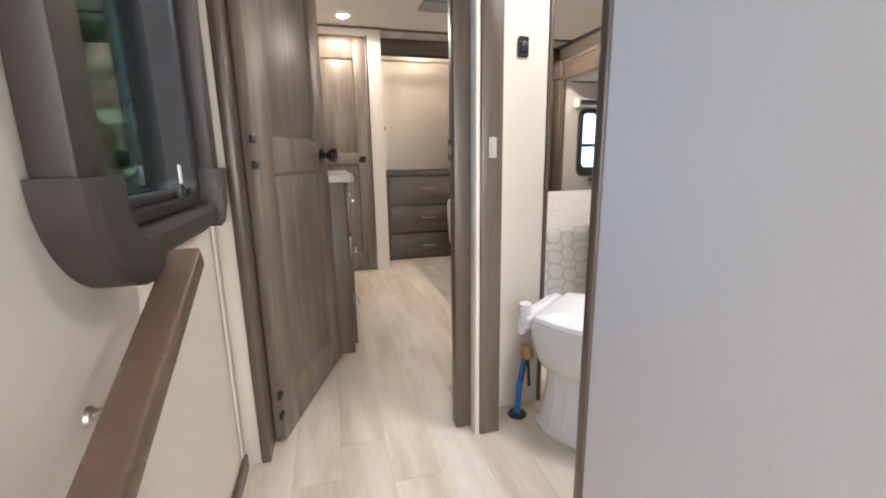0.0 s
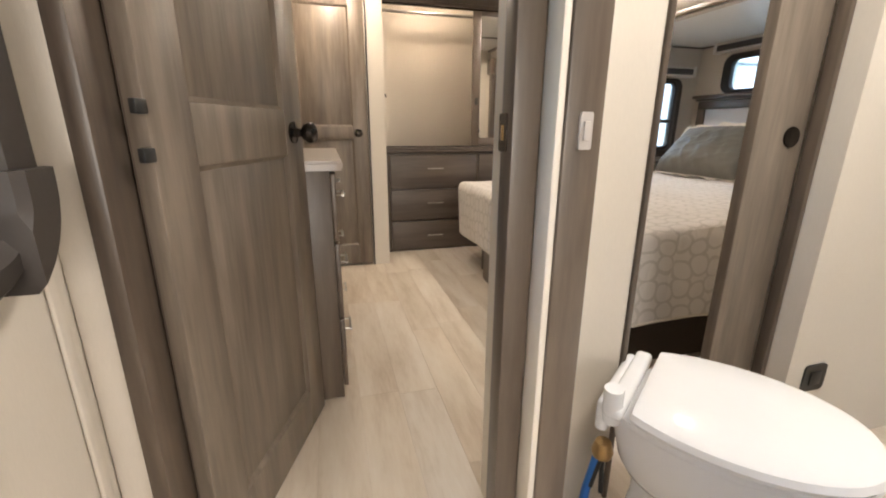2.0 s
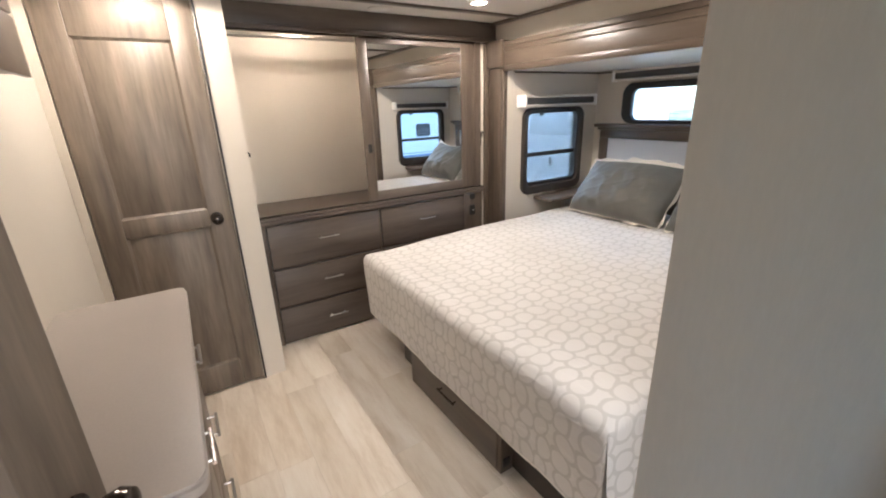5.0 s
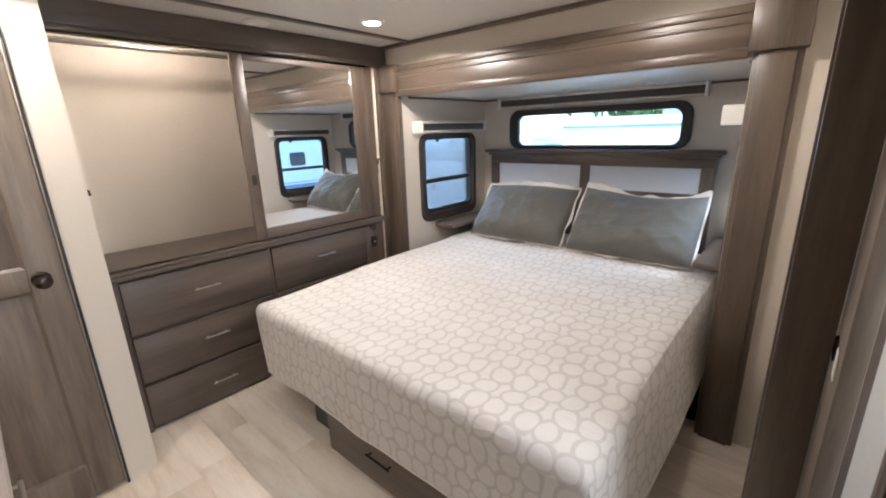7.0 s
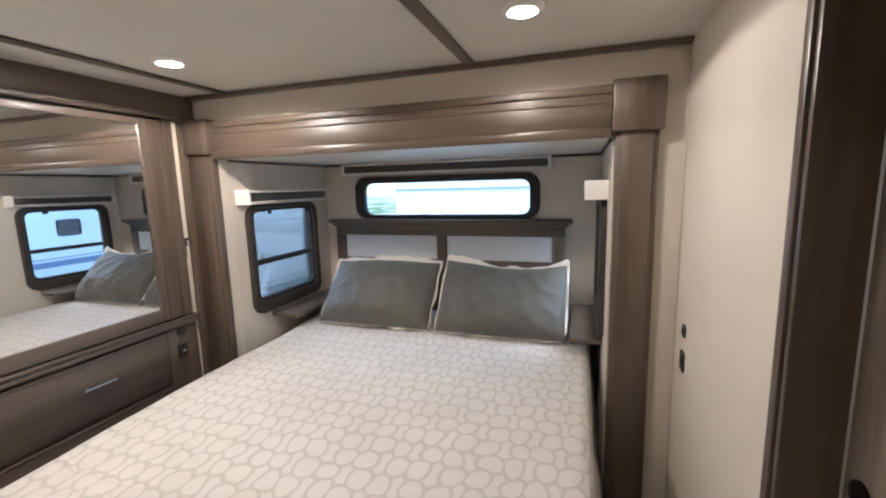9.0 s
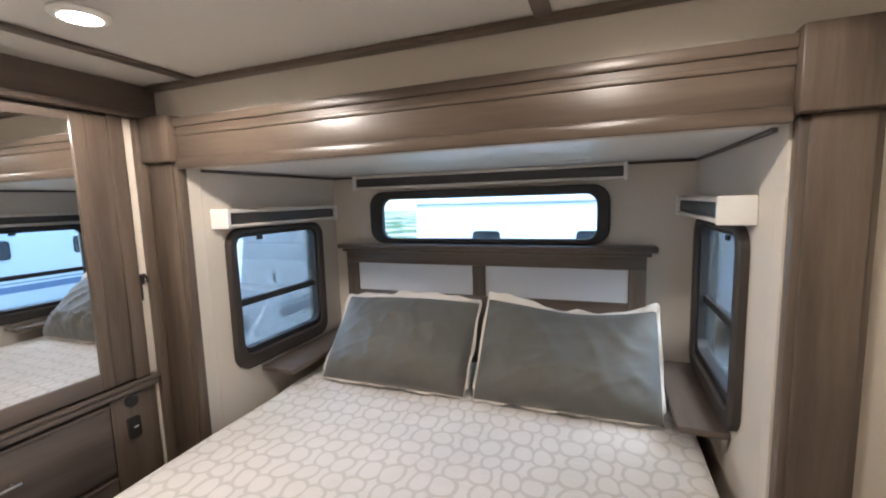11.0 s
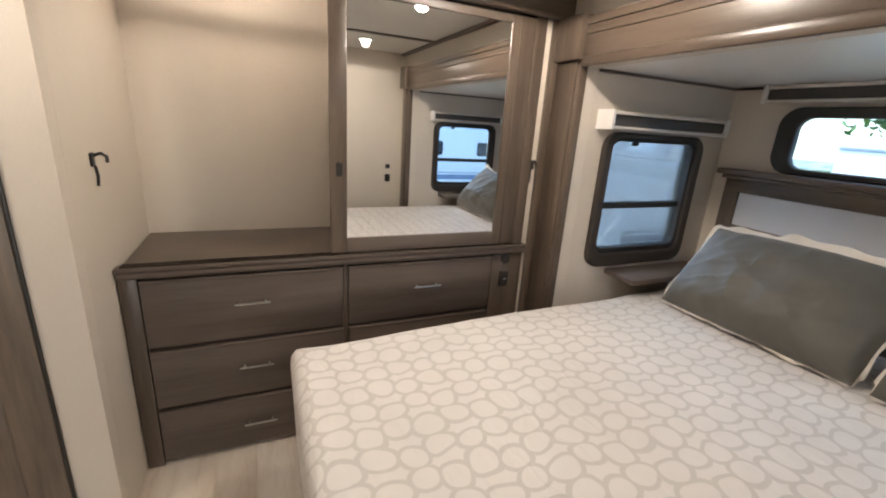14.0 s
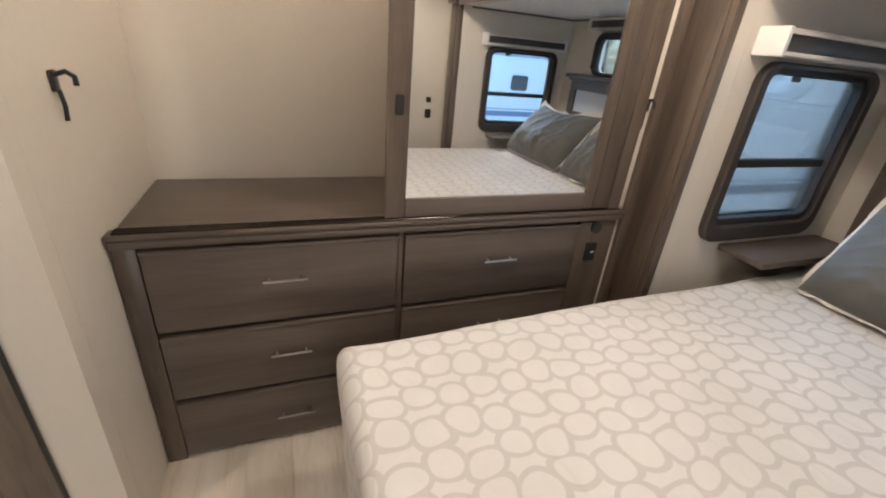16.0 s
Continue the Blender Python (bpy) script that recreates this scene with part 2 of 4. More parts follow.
def make_leaf():
    n = Nodes("leaves", 0.6)
    rnd = n.add("ShaderNodeNewGeometry").outputs["Random Per Island"]
    col = n.ramp(rnd, [(0.0, (0.035, 0.075, 0.018)), (0.6, (0.08, 0.16, 0.035)), (1.0, (0.16, 0.24, 0.06))])
    return n.finish(col)


LEAF = make_leaf()
BARK = paint("tree_bark", (0.10, 0.075, 0.055), 0.9, 40.0, 0.3, 0.3)

# ---- building blocks ----
ORIGIN = {}


def thing(name, at, label, category, group="", kind=""):
    ob = new(name)
    ob.location = at
    ob.empty_display_size = 0.05
    ORIGIN[ob] = Vector(at)
    return tagged(ob, label, category, group, kind)


def part(name, bm, material, parent=None, label="", smooth=True, origin=None):
    """Links a bmesh, drawn in world places, as one mesh object under a thing or a part."""
    at = ORIGIN[parent] if parent is not None else Vector(origin or (0, 0, 0))
    bmesh.ops.recalc_face_normals(bm, faces=bm.faces[:])
    bm.transform(Matrix.Translation(-at))
    me = bpy.data.meshes.new(name)
    bm.to_mesh(me)
    bm.free()
    me.materials.append(material)
    if smooth:
        for p in me.polygons:
            p.use_smooth = True
        me.set_sharp_from_angle(angle=radians(35))
    ob = new(name, me)
    if parent is not None:
        ob.parent = parent
    else:
        ob.location = at
    ORIGIN[ob] = at
    return tagged(ob, label)


def box(x0, x1, y0, y1, z0, z1, bevel=0.003, bm=None, seg=2, m=None):
    out = bmesh.new() if bm is None else bm
    one = bmesh.new()
    bmesh.ops.create_cube(one, size=1.0, matrix=Matrix.LocRotScale(((x0 + x1) / 2, (y0 + y1) / 2, (z0 + z1) / 2), None, (abs(x1 - x0), abs(y1 - y0), abs(z1 - z0))))
    if bevel:
        bmesh.ops.bevel(one, geom=one.edges[:], offset=bevel, segments=seg, profile=0.5, affect="EDGES")
    if m is not None:
        one.transform(m)
    tmp = bpy.data.meshes.new("tmp")
    one.to_mesh(tmp)
    one.free()
    out.from_mesh(tmp)
    bpy.data.meshes.remove(tmp)
    return out


def lathe(profile, m, n=28, bm=None, cap=True):
    """Turns (radius, height) rows about the z axis, then places the result by m."""
    out = bmesh.new() if bm is None else bm
    rings = []
    for r, z in profile:
        rings.append([out.verts.new(m @ Vector((r * math.cos(2 * math.pi * i / n), r * math.sin(2 * math.pi * i / n), z))) for i in range(n)])
    for a, b in zip(rings, rings[1:]):
        for i in range(n):
            out.faces.new((a[i], a[(i + 1) % n], b[(i + 1) % n], b[i]))
    if cap:
        out.faces.new(rings[0][::-1])
        out.faces.new(rings[-1])
    return out


def tube(points, radius, n=10, bm=None):
    """A round bar through points."""
    out = bmesh.new() if bm is None else bm
    pts = [Vector(p) for p in points]
    rings = []
    for i, p in enumerate(pts):
        d = (pts[min(i + 1, len(pts) - 1)] - pts[max(i - 1, 0)]).normalized()
        u = d.cross(Vector((0, 0, 1)) if abs(d.z) < 0.9 else Vector((1, 0, 0))).normalized()
        w = d.cross(u)
        rings.append([out.verts.new(p + radius * (math.cos(2 * math.pi * k / n) * u + math.sin(2 * math.pi * k / n) * w)) for k in range(n)])
    for a, b in zip(rings, rings[1:]):
        for k in range(n):
            out.faces.new((a[k], a[(k + 1) % n], b[(k + 1) % n], b[k]))
    out.faces.new(rings[0][::-1])
    out.faces.new(rings[-1])
    return out


def to_world(axis, u, v, w):
    """Plane coordinates to the world: u along the wall, v up, w out of the plane (its absolute place)."""
    return Vector((w, u, v)) if axis == "x" else Vector((u, w, v)) if axis == "y" else Vector((u, v, w))


def holed(axis, u0, u1, v0, v1, w0, w1, holes=()):
    """A wall slab with rectangular holes (u0, u1, v0, v1)."""
    bm = bmesh.new()
    us = sorted({u0, u1, *[h for hole in holes for h in hole[:2] if u0 < h < u1]})
    vs = sorted({v0, v1, *[h for hole in holes for h in hole[2:] if v0 < h < v1]})
    solid = {}
    for i, (a, b) in enumerate(zip(us, us[1:])):
        for j, (c, d) in enumerate(zip(vs, vs[1:])):
            mu, mv = (a + b) / 2, (c + d) / 2
            solid[i, j] = not any(h[0] < mu < h[1] and h[2] < mv < h[3] for h in holes)
    verts = {}

    def vert(i, j, k):
        if (i, j, k) not in verts:
            verts[i, j, k] = bm.verts.new(to_world(axis, us[i], vs[j], (w0, w1)[k]))
        return verts[i, j, k]

    for (i, j), s in solid.items():
        if not s:
            continue
        for k in (0, 1):
            bm.faces.new([vert(i, j, k), vert(i + 1, j, k), vert(i + 1, j + 1, k), vert(i, j + 1, k)])
        for di, dj, e in ((-1, 0, ((i, j), (i, j + 1))), (1, 0, ((i + 1, j), (i + 1, j + 1))), (0, -1, ((i, j), (i + 1, j))), (0, 1, ((i, j + 1), (i + 1, j + 1)))):
            if not solid.get((i + di, j + dj), False):
                (a, b), (c, d) = e
                bm.faces.new([vert(a, b, 0), vert(c, d, 0), vert(c, d, 1), vert(a, b, 1)])
    return bm


def rounded(u0, u1, v0, v1, r, n=8):
    pts = []
    for cu, cv, a0 in ((u1 - r, v1 - r, 0), (u0 + r, v1 - r, 90), (u0 + r, v0 + r, 180), (u1 - r, v0 + r, 270)):
        for k in range(n + 1):
            a = radians(a0 + 90 * k / n)
            pts.append((cu + r * math.cos(a), cv + r * math.sin(a)))
    return pts


def ring(axis, outer, inner, w0, w1, ro, ri, lip=0.006, n=8):
    """A rounded rectangular frame between two depths with a softened front edge; w1 is the front."""
    bm = bmesh.new()
    s = 1 if w1 > w0 else -1
    loops = []
    for rect, r, w, d in ((outer, ro, w0, 0), (outer, ro, w1 - s * lip, 0), (outer, ro, w1, lip), (inner, ri, w1, -lip), (inner, ri, w1 - s * lip, 0), (inner, ri, w0, 0)):
        p = rounded(rect[0] + d, rect[1] - d, rect[2] + d, rect[3] - d, max(r - d, 0.004), n)
        loops.append([bm.verts.new(to_world(axis, u, v, w)) for u, v in p])
    for a, b in zip(loops, loops[1:] + loops[:1]):
        m = len(a)
        for i in range(m):
            bm.faces.new((a[i], a[(i + 1) % m], b[(i + 1) % m], b[i]))
    return bm


def plate(axis, rect, w0, w1, r, n=6):
    """A solid rounded rectangle between two depths."""
    bm = bmesh.new()
    p = rounded(*rect, r, n)
    a = [bm.verts.new(to_world(axis, u, v, w0)) for u, v in p]
    b = [bm.verts.new(to_world(axis, u, v, w1)) for u, v in p]
    bm.faces.new(a)
    bm.faces.new(b)
    for i in range(len(p)):
        bm.faces.new((a[i], a[(i + 1) % len(p)], b[(i + 1) % len(p)], b[i]))
    return bm


def structure(name, bm, material, label, category, smooth=False):
    ob = part(name, bm, material, None, label, smooth)
    return tagged(ob, label, category, "", "structure")


# ---- structure: the bedroom, slide-out, bathroom and stair hall ----
XL, XS = 0.10, 2.60          # bedroom's left wall, slide-out wall
YP0, YP1 = 1.63, 1.85        # partition with the pocket door
YC = 4.75                    # back of the wardrobe alcove
SX, SY0, SY1, SZ = 3.58, 2.10, 4.05, 1.68   # slide-out: back, sides, ceiling

structure("floor_base", box(-0.1, 3.7, 0.95, 4.9, -0.12, -0.014, 0), DARK_BASE, "dark board under the plank floor", "floor")
W1 = (2.79, 3.365, 0.825, 1.405)
W2 = (2.86, 3.435, 0.825, 1.405)
HW = (2.515, 3.735, 1.305, 1.552)
HALLW = (0.865, 1.445, 0.845, 1.68)
structure("wall_hall_left", holed("x", -2.2, 1.6905, -0.8, CEIL, -0.09, 0.0, [HALLW]), WALL, "cream linen-textured wallboard of the stair hall", "wall")
structure("wall_bedroom_left", holed("x", 1.691, 4.9, 0, CEIL, -0.09, XL), WALL, "cream linen-textured wallboard beside the chest", "wall")
structure("wall_hall_right", holed("x", -2.2, 0.9545, -0.8, CEIL, 0.84, 0.88), PALE, "pale grey wallboard panel beside the stairs", "wall")
structure("wall_partition_end", box(0.775, 1.0805, YP0, 1.742, 0, CEIL - 0.001, 0), WALL, "cream wallboard between the bedroom door and the pocket door", "wall")
structure("wall_partition", holed("y", 1.081, XS + 0.06, 0, CEIL, YP0, YP1, [(1.0, 1.69, -1, 1.93)]), WALL, "cream wallboard with a pocket door slot", "wall")
structure("wall_over_door", box(XL, 0.774, YP0 + 0.063, 1.775, 1.931, CEIL - 0.001, 0), WALL, "cream wallboard over the bedroom door", "wall")
structure("wall_bath_end", box(2.30, 2.36, -2.2, YP0 - 0.001, 0 - 0.8, CEIL, 0), WALL, "cream wallboard at the end of the bathroom", "wall")
# unseen wall, its two openings made up to let light into the hall
structure("wall_behind", holed("y", -0.09, 2.36, -0.8, CEIL, -2.29, -2.201, [(0.05, 0.80, 0.3, 1.7), (1.1, 2.1, 0.3, 1.7)]), PALE, "unseen pale wallboard added behind the stairs, with openings for light", "wall")
structure("wall_closet_front", holed("y", XL + 0.001, 0.81, 0, CEIL, 3.915, 3.975, [(0.135, 0.688, -1, 1.935)]), WALL, "cream wallboard round the closet door", "wall")
structure("wall_alcove_side", box(0.76, 0.81, 3.976, YC, 0, CEIL, 0), WALL, "cream wallboard side of the wardrobe alcove", "wall")
structure("wall_alcove_back", box(XL + 0.001, 2.66, YC, YC + 0.06, 0, CEIL, 0), WALL, "warm cream wallboard at the back of the wardrobe alcove", "wall")
structure("wall_slide_front", holed("x", YP1 + 0.001, YC, 0, CEIL, XS, XS + 0.06, [(SY0, SY1, -1, SZ)]), WALL, "cream wallboard round the slide-out opening", "wall")
structure("wall_slide_left", holed("y", XS + 0.061, SX, 0, SZ, SY1, SY1 + 0.06, [W1]), WALL, "cream wallboard side of the slide-out with a window", "wall")
structure("wall_slide_right", holed("y", XS + 0.061, SX, 0, SZ, SY0 - 0.06, SY0, [W2]), WALL, "cream wallboard side of the slide-out with a window", "wall")
structure("wall_slide_back", holed("x", SY0 - 0.06, SY1 + 0.06, 0, SZ, SX, SX + 0.06, [HW]), WALL, "cream wallboard behind the headboard with a wide window", "wall")
structure("slide_floor", box(XS + 0.061, SX + 0.06, SY0 - 0.06, SY1 + 0.06, -0.06, 0.0, 0), DARK_BASE, "dark floor board of the slide-out", "floor")
structure("ceiling_slide", box(XS + 0.061, SX + 0.06, SY0 - 0.06, SY1 + 0.06, SZ, SZ + 0.08, 0), SLIDE_CEIL, "smooth off-white slide-out ceiling", "ceiling")
structure("ceiling", box(-0.09, XS + 0.06, -2.29, 4.81, CEIL, CEIL + 0.08, 0), CEILING, "off-white ceiling board", "ceiling")
structure("lower_floor", box(-0.09, 2.36, -2.29, 0.42, -0.80, -0.57, 0), FLOOR, "pale plank floor at the foot of the stairs", "floor")
for k, (y0, y1, z) in enumerate(((0.42, 0.70, -0.38), (0.701, 0.985, -0.19))):
    structure("stair_step", box(0.001, 0.839, y0, y1, -0.80, z, 0.004), FLOOR, "pale plank stair step", "stairs")
structure("bath_floor_base", box(0.881, 2.299, -2.2, 0.949, -0.12, -0.014, 0), DARK_BASE, "dark board under the bathroom floor", "floor")

# trims: ceiling battens, corner strips, baseboards
def trim(name, *b, mat=WOOD_Z, label="taupe wood-grain trim strip"):
    return structure(name, box(*b, 0.004), mat, label, "trim", True)


trim("ceiling_trim", 0.812, XS - 0.046, 3.90, 3.945, CEIL - 0.012, CEIL - 0.001, mat=WOOD_X)
trim("ceiling_trim", XL + 0.001, 0.811, 3.885, 3.914, CEIL - 0.012, CEIL - 0.001, mat=WOOD_X)
trim("ceiling_trim", XL + 0.001, XS - 0.046, 2.63, 2.675, CEIL - 0.012, CEIL - 0.001, mat=WOOD_X)
trim("ceiling_trim", XS - 0.045, XS - 0.001, YP1 + 0.002, 4.18, CEIL - 0.018, CEIL - 0.001, mat=WOOD_Y)
trim("slide_ceiling_trim", XS + 0.062, SX - 0.001, SY1 - 0.014, SY1 - 0.001, SZ - 0.014, SZ - 0.001, mat=WOOD_X)
trim("slide_ceiling_trim", XS + 0.062, SX - 0.001, SY0 + 0.001, SY0 + 0.014, SZ - 0.014, SZ - 0.001, mat=WOOD_X)
trim("slide_ceiling_trim", SX - 0.014, SX - 0.001, SY0 + 0.015, SY1 - 0.015, SZ - 0.014, SZ - 0.001, mat=WOOD_Y)
trim("baseboard", 0.001, 0.014, 0.99, 1.54, 0.0, 0.055, mat=WOOD_Y)
trim("hall_wall_end_trim", 0.832, 0.888, 0.955, 0.981, 0.0, 1.99)
trim("batten", 0.001, 0.009, 1.505, 1.53, 0.06, 1.99, mat=WALL, label="cream wallboard joint strip")
# bedroom door jambs
trim("door_jamb", 0.050, 0.08, 1.55, 1.69, 0.0, 1.93)
trim("door_casing_inner", 0.001, 0.0495, 1.556, 1.69, 0.0, 1.99, mat=WALL, label="cream filler beside the door jamb")
trim("door_jamb", 0.0805, 0.101, 1.655, 1.69, 0.0, 1.93)
trim("door_jamb", 0.716, 0.772, 1.547, 1.600, 0.0, 1.93)
trim("door_casing", 0.786, 0.858, 1.487, 1.545, 0.0, 1.99)
trim("door_casing_inner", 0.770, 0.7855, 1.492, 1.546, 0.0, 1.99, mat=WALL, label="cream strip of the door casing")
trim("door_casing_inner", 0.778, 0.852, 1.5455, 1.629, 0.0, 1.99, mat=WALL, label="cream strip behind the door casing")
trim("door_casing_inner", 0.757, 0.7745, 1.6005, 1.739, 0.0, 1.93, mat=WALL, label="cream inner jamb of the bedroom doorway")
trim("door_head", 0.0805, 0.7155, 1.55, 1.69, 1.93, 1.985, mat=WOOD_X)
# pocket doorway trims
trim("pocket_trim", 1.6895, 1.715, 1.8505, 1.866, 0.0, 1.96)
trim("pocket_trim", 1.672, 1.6885, 1.7635, 1.86, 0.0, 1.93)
trim("pocket_trim", 1.672, 1.6885, 1.690, 1.7265, 0.0, 1.93)
trim("pocket_trim", 1.0815, 1.096, 1.622, 1.752, 0.0, 1.93)
trim("pocket_trim", 1.055, 1.0812, 1.7425, 1.752, 0.0, 1.96)
trim("pocket_trim", 1.0965, 1.6715, 1.64, 1.84, 1.90, 1.9285, mat=WOOD_X)

# slide-out surround
for y0, y1, top in ((4.045, 4.213, 1.70), (1.945, 2.095, 1.69)):
    bm = box(2.562, 2.5995, y0, y1, 0.0, top, 0.004)
    box(2.550, 2.563, y0 + 0.018, y1 - 0.018, 0.0, top, 0.005, bm)
    structure("slide_post", bm, WOOD_Z, "taupe wood-grain post beside the slide-out", "trim", True)
    structure("slide_block", box(2.526, 2.5995, y0 - 0.012, min(y1 + 0.014, 4.214), top + 0.001, 1.875, 0.006), WOOD_Z, "taupe wood-grain corner block over the post", "trim", True)
bm = box(2.555, 2.599, 2.108, 4.032, 1.685, 1.855, 0.006)
box(2.545, 2.56, 2.108, 4.032, 1.83, 1.862, 0.005, bm)
box(2.548, 2.56, 2.108, 4.032, 1.795, 1.812, 0.004, bm)
box(2.545, 2.56, 2.108, 4.032, 1.672, 1.712, 0.008, bm)
structure("slide_beam", bm, WOOD_Y, "taupe wood-grain moulded beam over the slide-out", "trim", True)

# ---- things: windows ----


def slide_window(name, axis, rect, face, out, label):
    """A two-pane hung window: surround, rubber, glass and a cross bar. face: the wall's plane, out: +1 or -1 into the room."""
    u0, u1, v0, v1 = rect
    mid = v0 + 0.43 * (v1 - v0)
    w = thing(name, to_world(axis, (u0 + u1) / 2, v0, face), label, "window", "side windows of the slide-out", "structure")
    part("surround", ring(axis, (u0 - 0.042, u1 + 0.042, v0 - 0.055, v1 + 0.018), (u0 + 0.004, u1 - 0.004, v0 + 0.010, v1 - 0.004), face + out * 0.001, face + out * 0.03, 0.075, 0.05), GREY_TRIM, w)
    part("rubber", ring(axis, (u0 + 0.001, u1 - 0.001, v0 + 0.001, v1 - 0.001), (u0 + 0.016, u1 - 0.016, v0 + 0.036, v1 - 0.022), face - out * 0.022, face + out * 0.012, 0.055, 0.045, 0.004), RUBBER, w, "black rubber glazing seal")
    part("cross_bar", box(u0 + 0.015, u1 - 0.015, face - 0.012 - out * 0.02, face + 0.010 - out * 0.02, mid - 0.016, mid + 0.016, 0.004) if axis == "y" else box(face - 0.012, face + 0.012, u0, u1, mid - 0.016, mid + 0.016, 0.004), RUBBER, w, "black cross bar")
    part("latch", box(u0 + 0.13, u0 + 0.17, face - 0.004 + out * 0.012, face + 0.004 + out * 0.012, v1 - 0.040, v1 - 0.022, 0.002), BLACK, w, "small black latch")
    for a, b in ((v0 + 0.02, mid), (mid + 0.001, v1 - 0.02)):
        g = part("pane", plate(axis, (u0 + 0.008, u1 - 0.008, a, b), face - out * 0.018, face - out * 0.014, 0.02), GLASS, w, "", False)
        g.visible_shadow = False
    return w


slide_window("window_1", "y", W1, SY1, -1, "grey-framed window with two panes beside the bed")
slide_window("window_2", "y", W2, SY0, 1, "grey-framed window with two panes beside the bed")

w = thing("window_3", (SX, 3.1, 1.3), "wide low window in a black rounded frame over the headboard", "window", "", "structure")
part("surround", ring("x", (HW[0] - 0.048, HW[1] + 0.050, HW[2] - 0.020, HW[3] + 0.03), (HW[0] + 0.012, HW[1] - 0.030, HW[2] + 0.008, HW[3] - 0.016), SX - 0.001, SX - 0.035, 0.085, 0.055), RUBBER, w)
part("latch", box(SX - 0.05, SX - 0.036, HW[0] - 0.03, HW[0] - 0.012, 1.335, 1.36, 0.004), BLACK, w)
g = part("pane", plate("x", (HW[0] + 0.01, HW[1] - 0.01, HW[2] + 0.008, HW[3] - 0.008), SX + 0.02, SX + 0.024, 0.05), GLASS, w, "", False)
g.visible_shadow = False

# hall window: deep brown moulded valance, black inner frame, tinted pane with a clear gap
w = thing("window_4", (0.0, 1.1, 0.8), "tinted hall window in a deep moulded brown surround", "window", "", "structure")
HO = (0.822, 1.472, 0.812, 1.72)
part("surround", ring("x", HO, (0.885, 1.425, 0.866, 1.66), 0.001, 0.048, 0.13, 0.055, 0.012), GREY_TRIM, w)
bm = box(0.001, 0.051, 0.817, 0.889, 0.945, 1.70, 0.007)
part("side_rail", bm, GREY_TRIM, w)
part("side_rail", box(0.001, 0.050, 1.422, 1.477, 0.905, 1.70, 0.007), GREY_TRIM, w)
for y0, y1 in ((0.808, 0.985), (1.405, 1.482)):
    cap = ring("x", (0.808, 1.482, 0.792, 1.75), (0.902, 1.408, 0.868, 1.70), 0.001, 0.066, 0.15, 0.06, 0.010)
    for co, no in (((0, y0, 0), (0, -1, 0)), ((0, y1, 0), (0, 1, 0)), ((0, 0, 0.955), (0, 0, 1))):
        g_ = cap.verts[:] + cap.edges[:] + cap.faces[:]
        cut = bmesh.ops.bisect_plane(cap, geom=g_, plane_co=co, plane_no=no, clear_outer=True)
        bmesh.ops.holes_fill(cap, edges=[e for e in cap.edges if e.is_boundary])
    part("corner_cap", cap, GREY_TRIM, w)
part("inner_frame", ring("x", (0.886, 1.424, 0.867, 1.658), (0.905, 1.375, 0.895, 1.62), -0.07, 0.018, 0.06, 0.045, 0.005), BLACK, w, "black inner sash")
part("sash_track", box(-0.03, 0.008, 0.91, 1.37, 0.894, 0.912, 0.003), BLACK, w)
part("track_label", box(0.0085, 0.0105, 0.935, 0.995, 0.884, 0.902, 0.0005), WHITE, w, "small white paper label")
part("latch", box(0.0, 0.022, 1.255, 1.285, 0.89, 0.925, 0.004), BLACK, w)
part("warning_label", box(-0.004, -0.002, 1.335, 1.352, 0.92, 0.965, 0.0005), WHITE, w, "small white sticker")
for a, b, m in ((0.895, 1.00, TINTED), (1.0005, 1.25, GLASS), (1.2505, 1.385, TINTED)):
    g = part("pane", plate("x", (a, b, 0.88, 1.63), -0.045, -0.041, 0.004), m, w, "", False)
    g.visible_shadow = False


def cassette(name, axis, u0, u1, z, face, out, depth=0.055):
    """Roller shade rolled up in its cassette: dark body, pale valance edge and end caps."""
    c = thing(name, to_world(axis, (u0 + u1) / 2, z, face), "rolled-up roller shade in a dark cassette with cream end caps", "window shade", "roller shades of the slide-out")

    def slab(a, b, w0, w1, z0, z1, bev):
        x = (face + out * w0, face + out * w1)
        lo, hi = min(x), max(x)
        return box(a, b, lo, hi, z0, z1, bev) if axis == "y" else box(lo, hi, a, b, z0, z1, bev)

    part("cassette", slab(u0 + 0.016, u1 - 0.016, 0.001, depth, z + 0.012, z + 0.062, 0.010), SHADE_DARK, c)
    part("lower_edge", slab(u0 + 0.01, u1 - 0.01, 0.001, depth + 0.008, z, z + 0.013, 0.003), FLANGE, c, "pale lower edge of the shade")
    part("upper_edge", slab(u0 + 0.01, u1 - 0.01, 0.001, depth + 0.008, z + 0.061, z + 0.076, 0.004), FLANGE, c, "pale upper edge of the shade")
    for a, b in ((u0, u0 + 0.018), (u1 - 0.018, u1)):
        part("end_cap", slab(a, b, 0.001, depth + 0.014, z - 0.004, z + 0.080, 0.004), WHITE, c, "cream plastic end cap")
    return c


cassette("roller_shade", "y", 2.69, 3.46, 1.435, SY1, -1, 0.085)
cassette("roller_shade", "y", 2.77, 3.50, 1.435, SY0, 1, 0.085)
cassette("roller_shade", "x", 2.395, 3.87, 1.600, SX, -1, 0.06)

# ---- things: closet wall ----


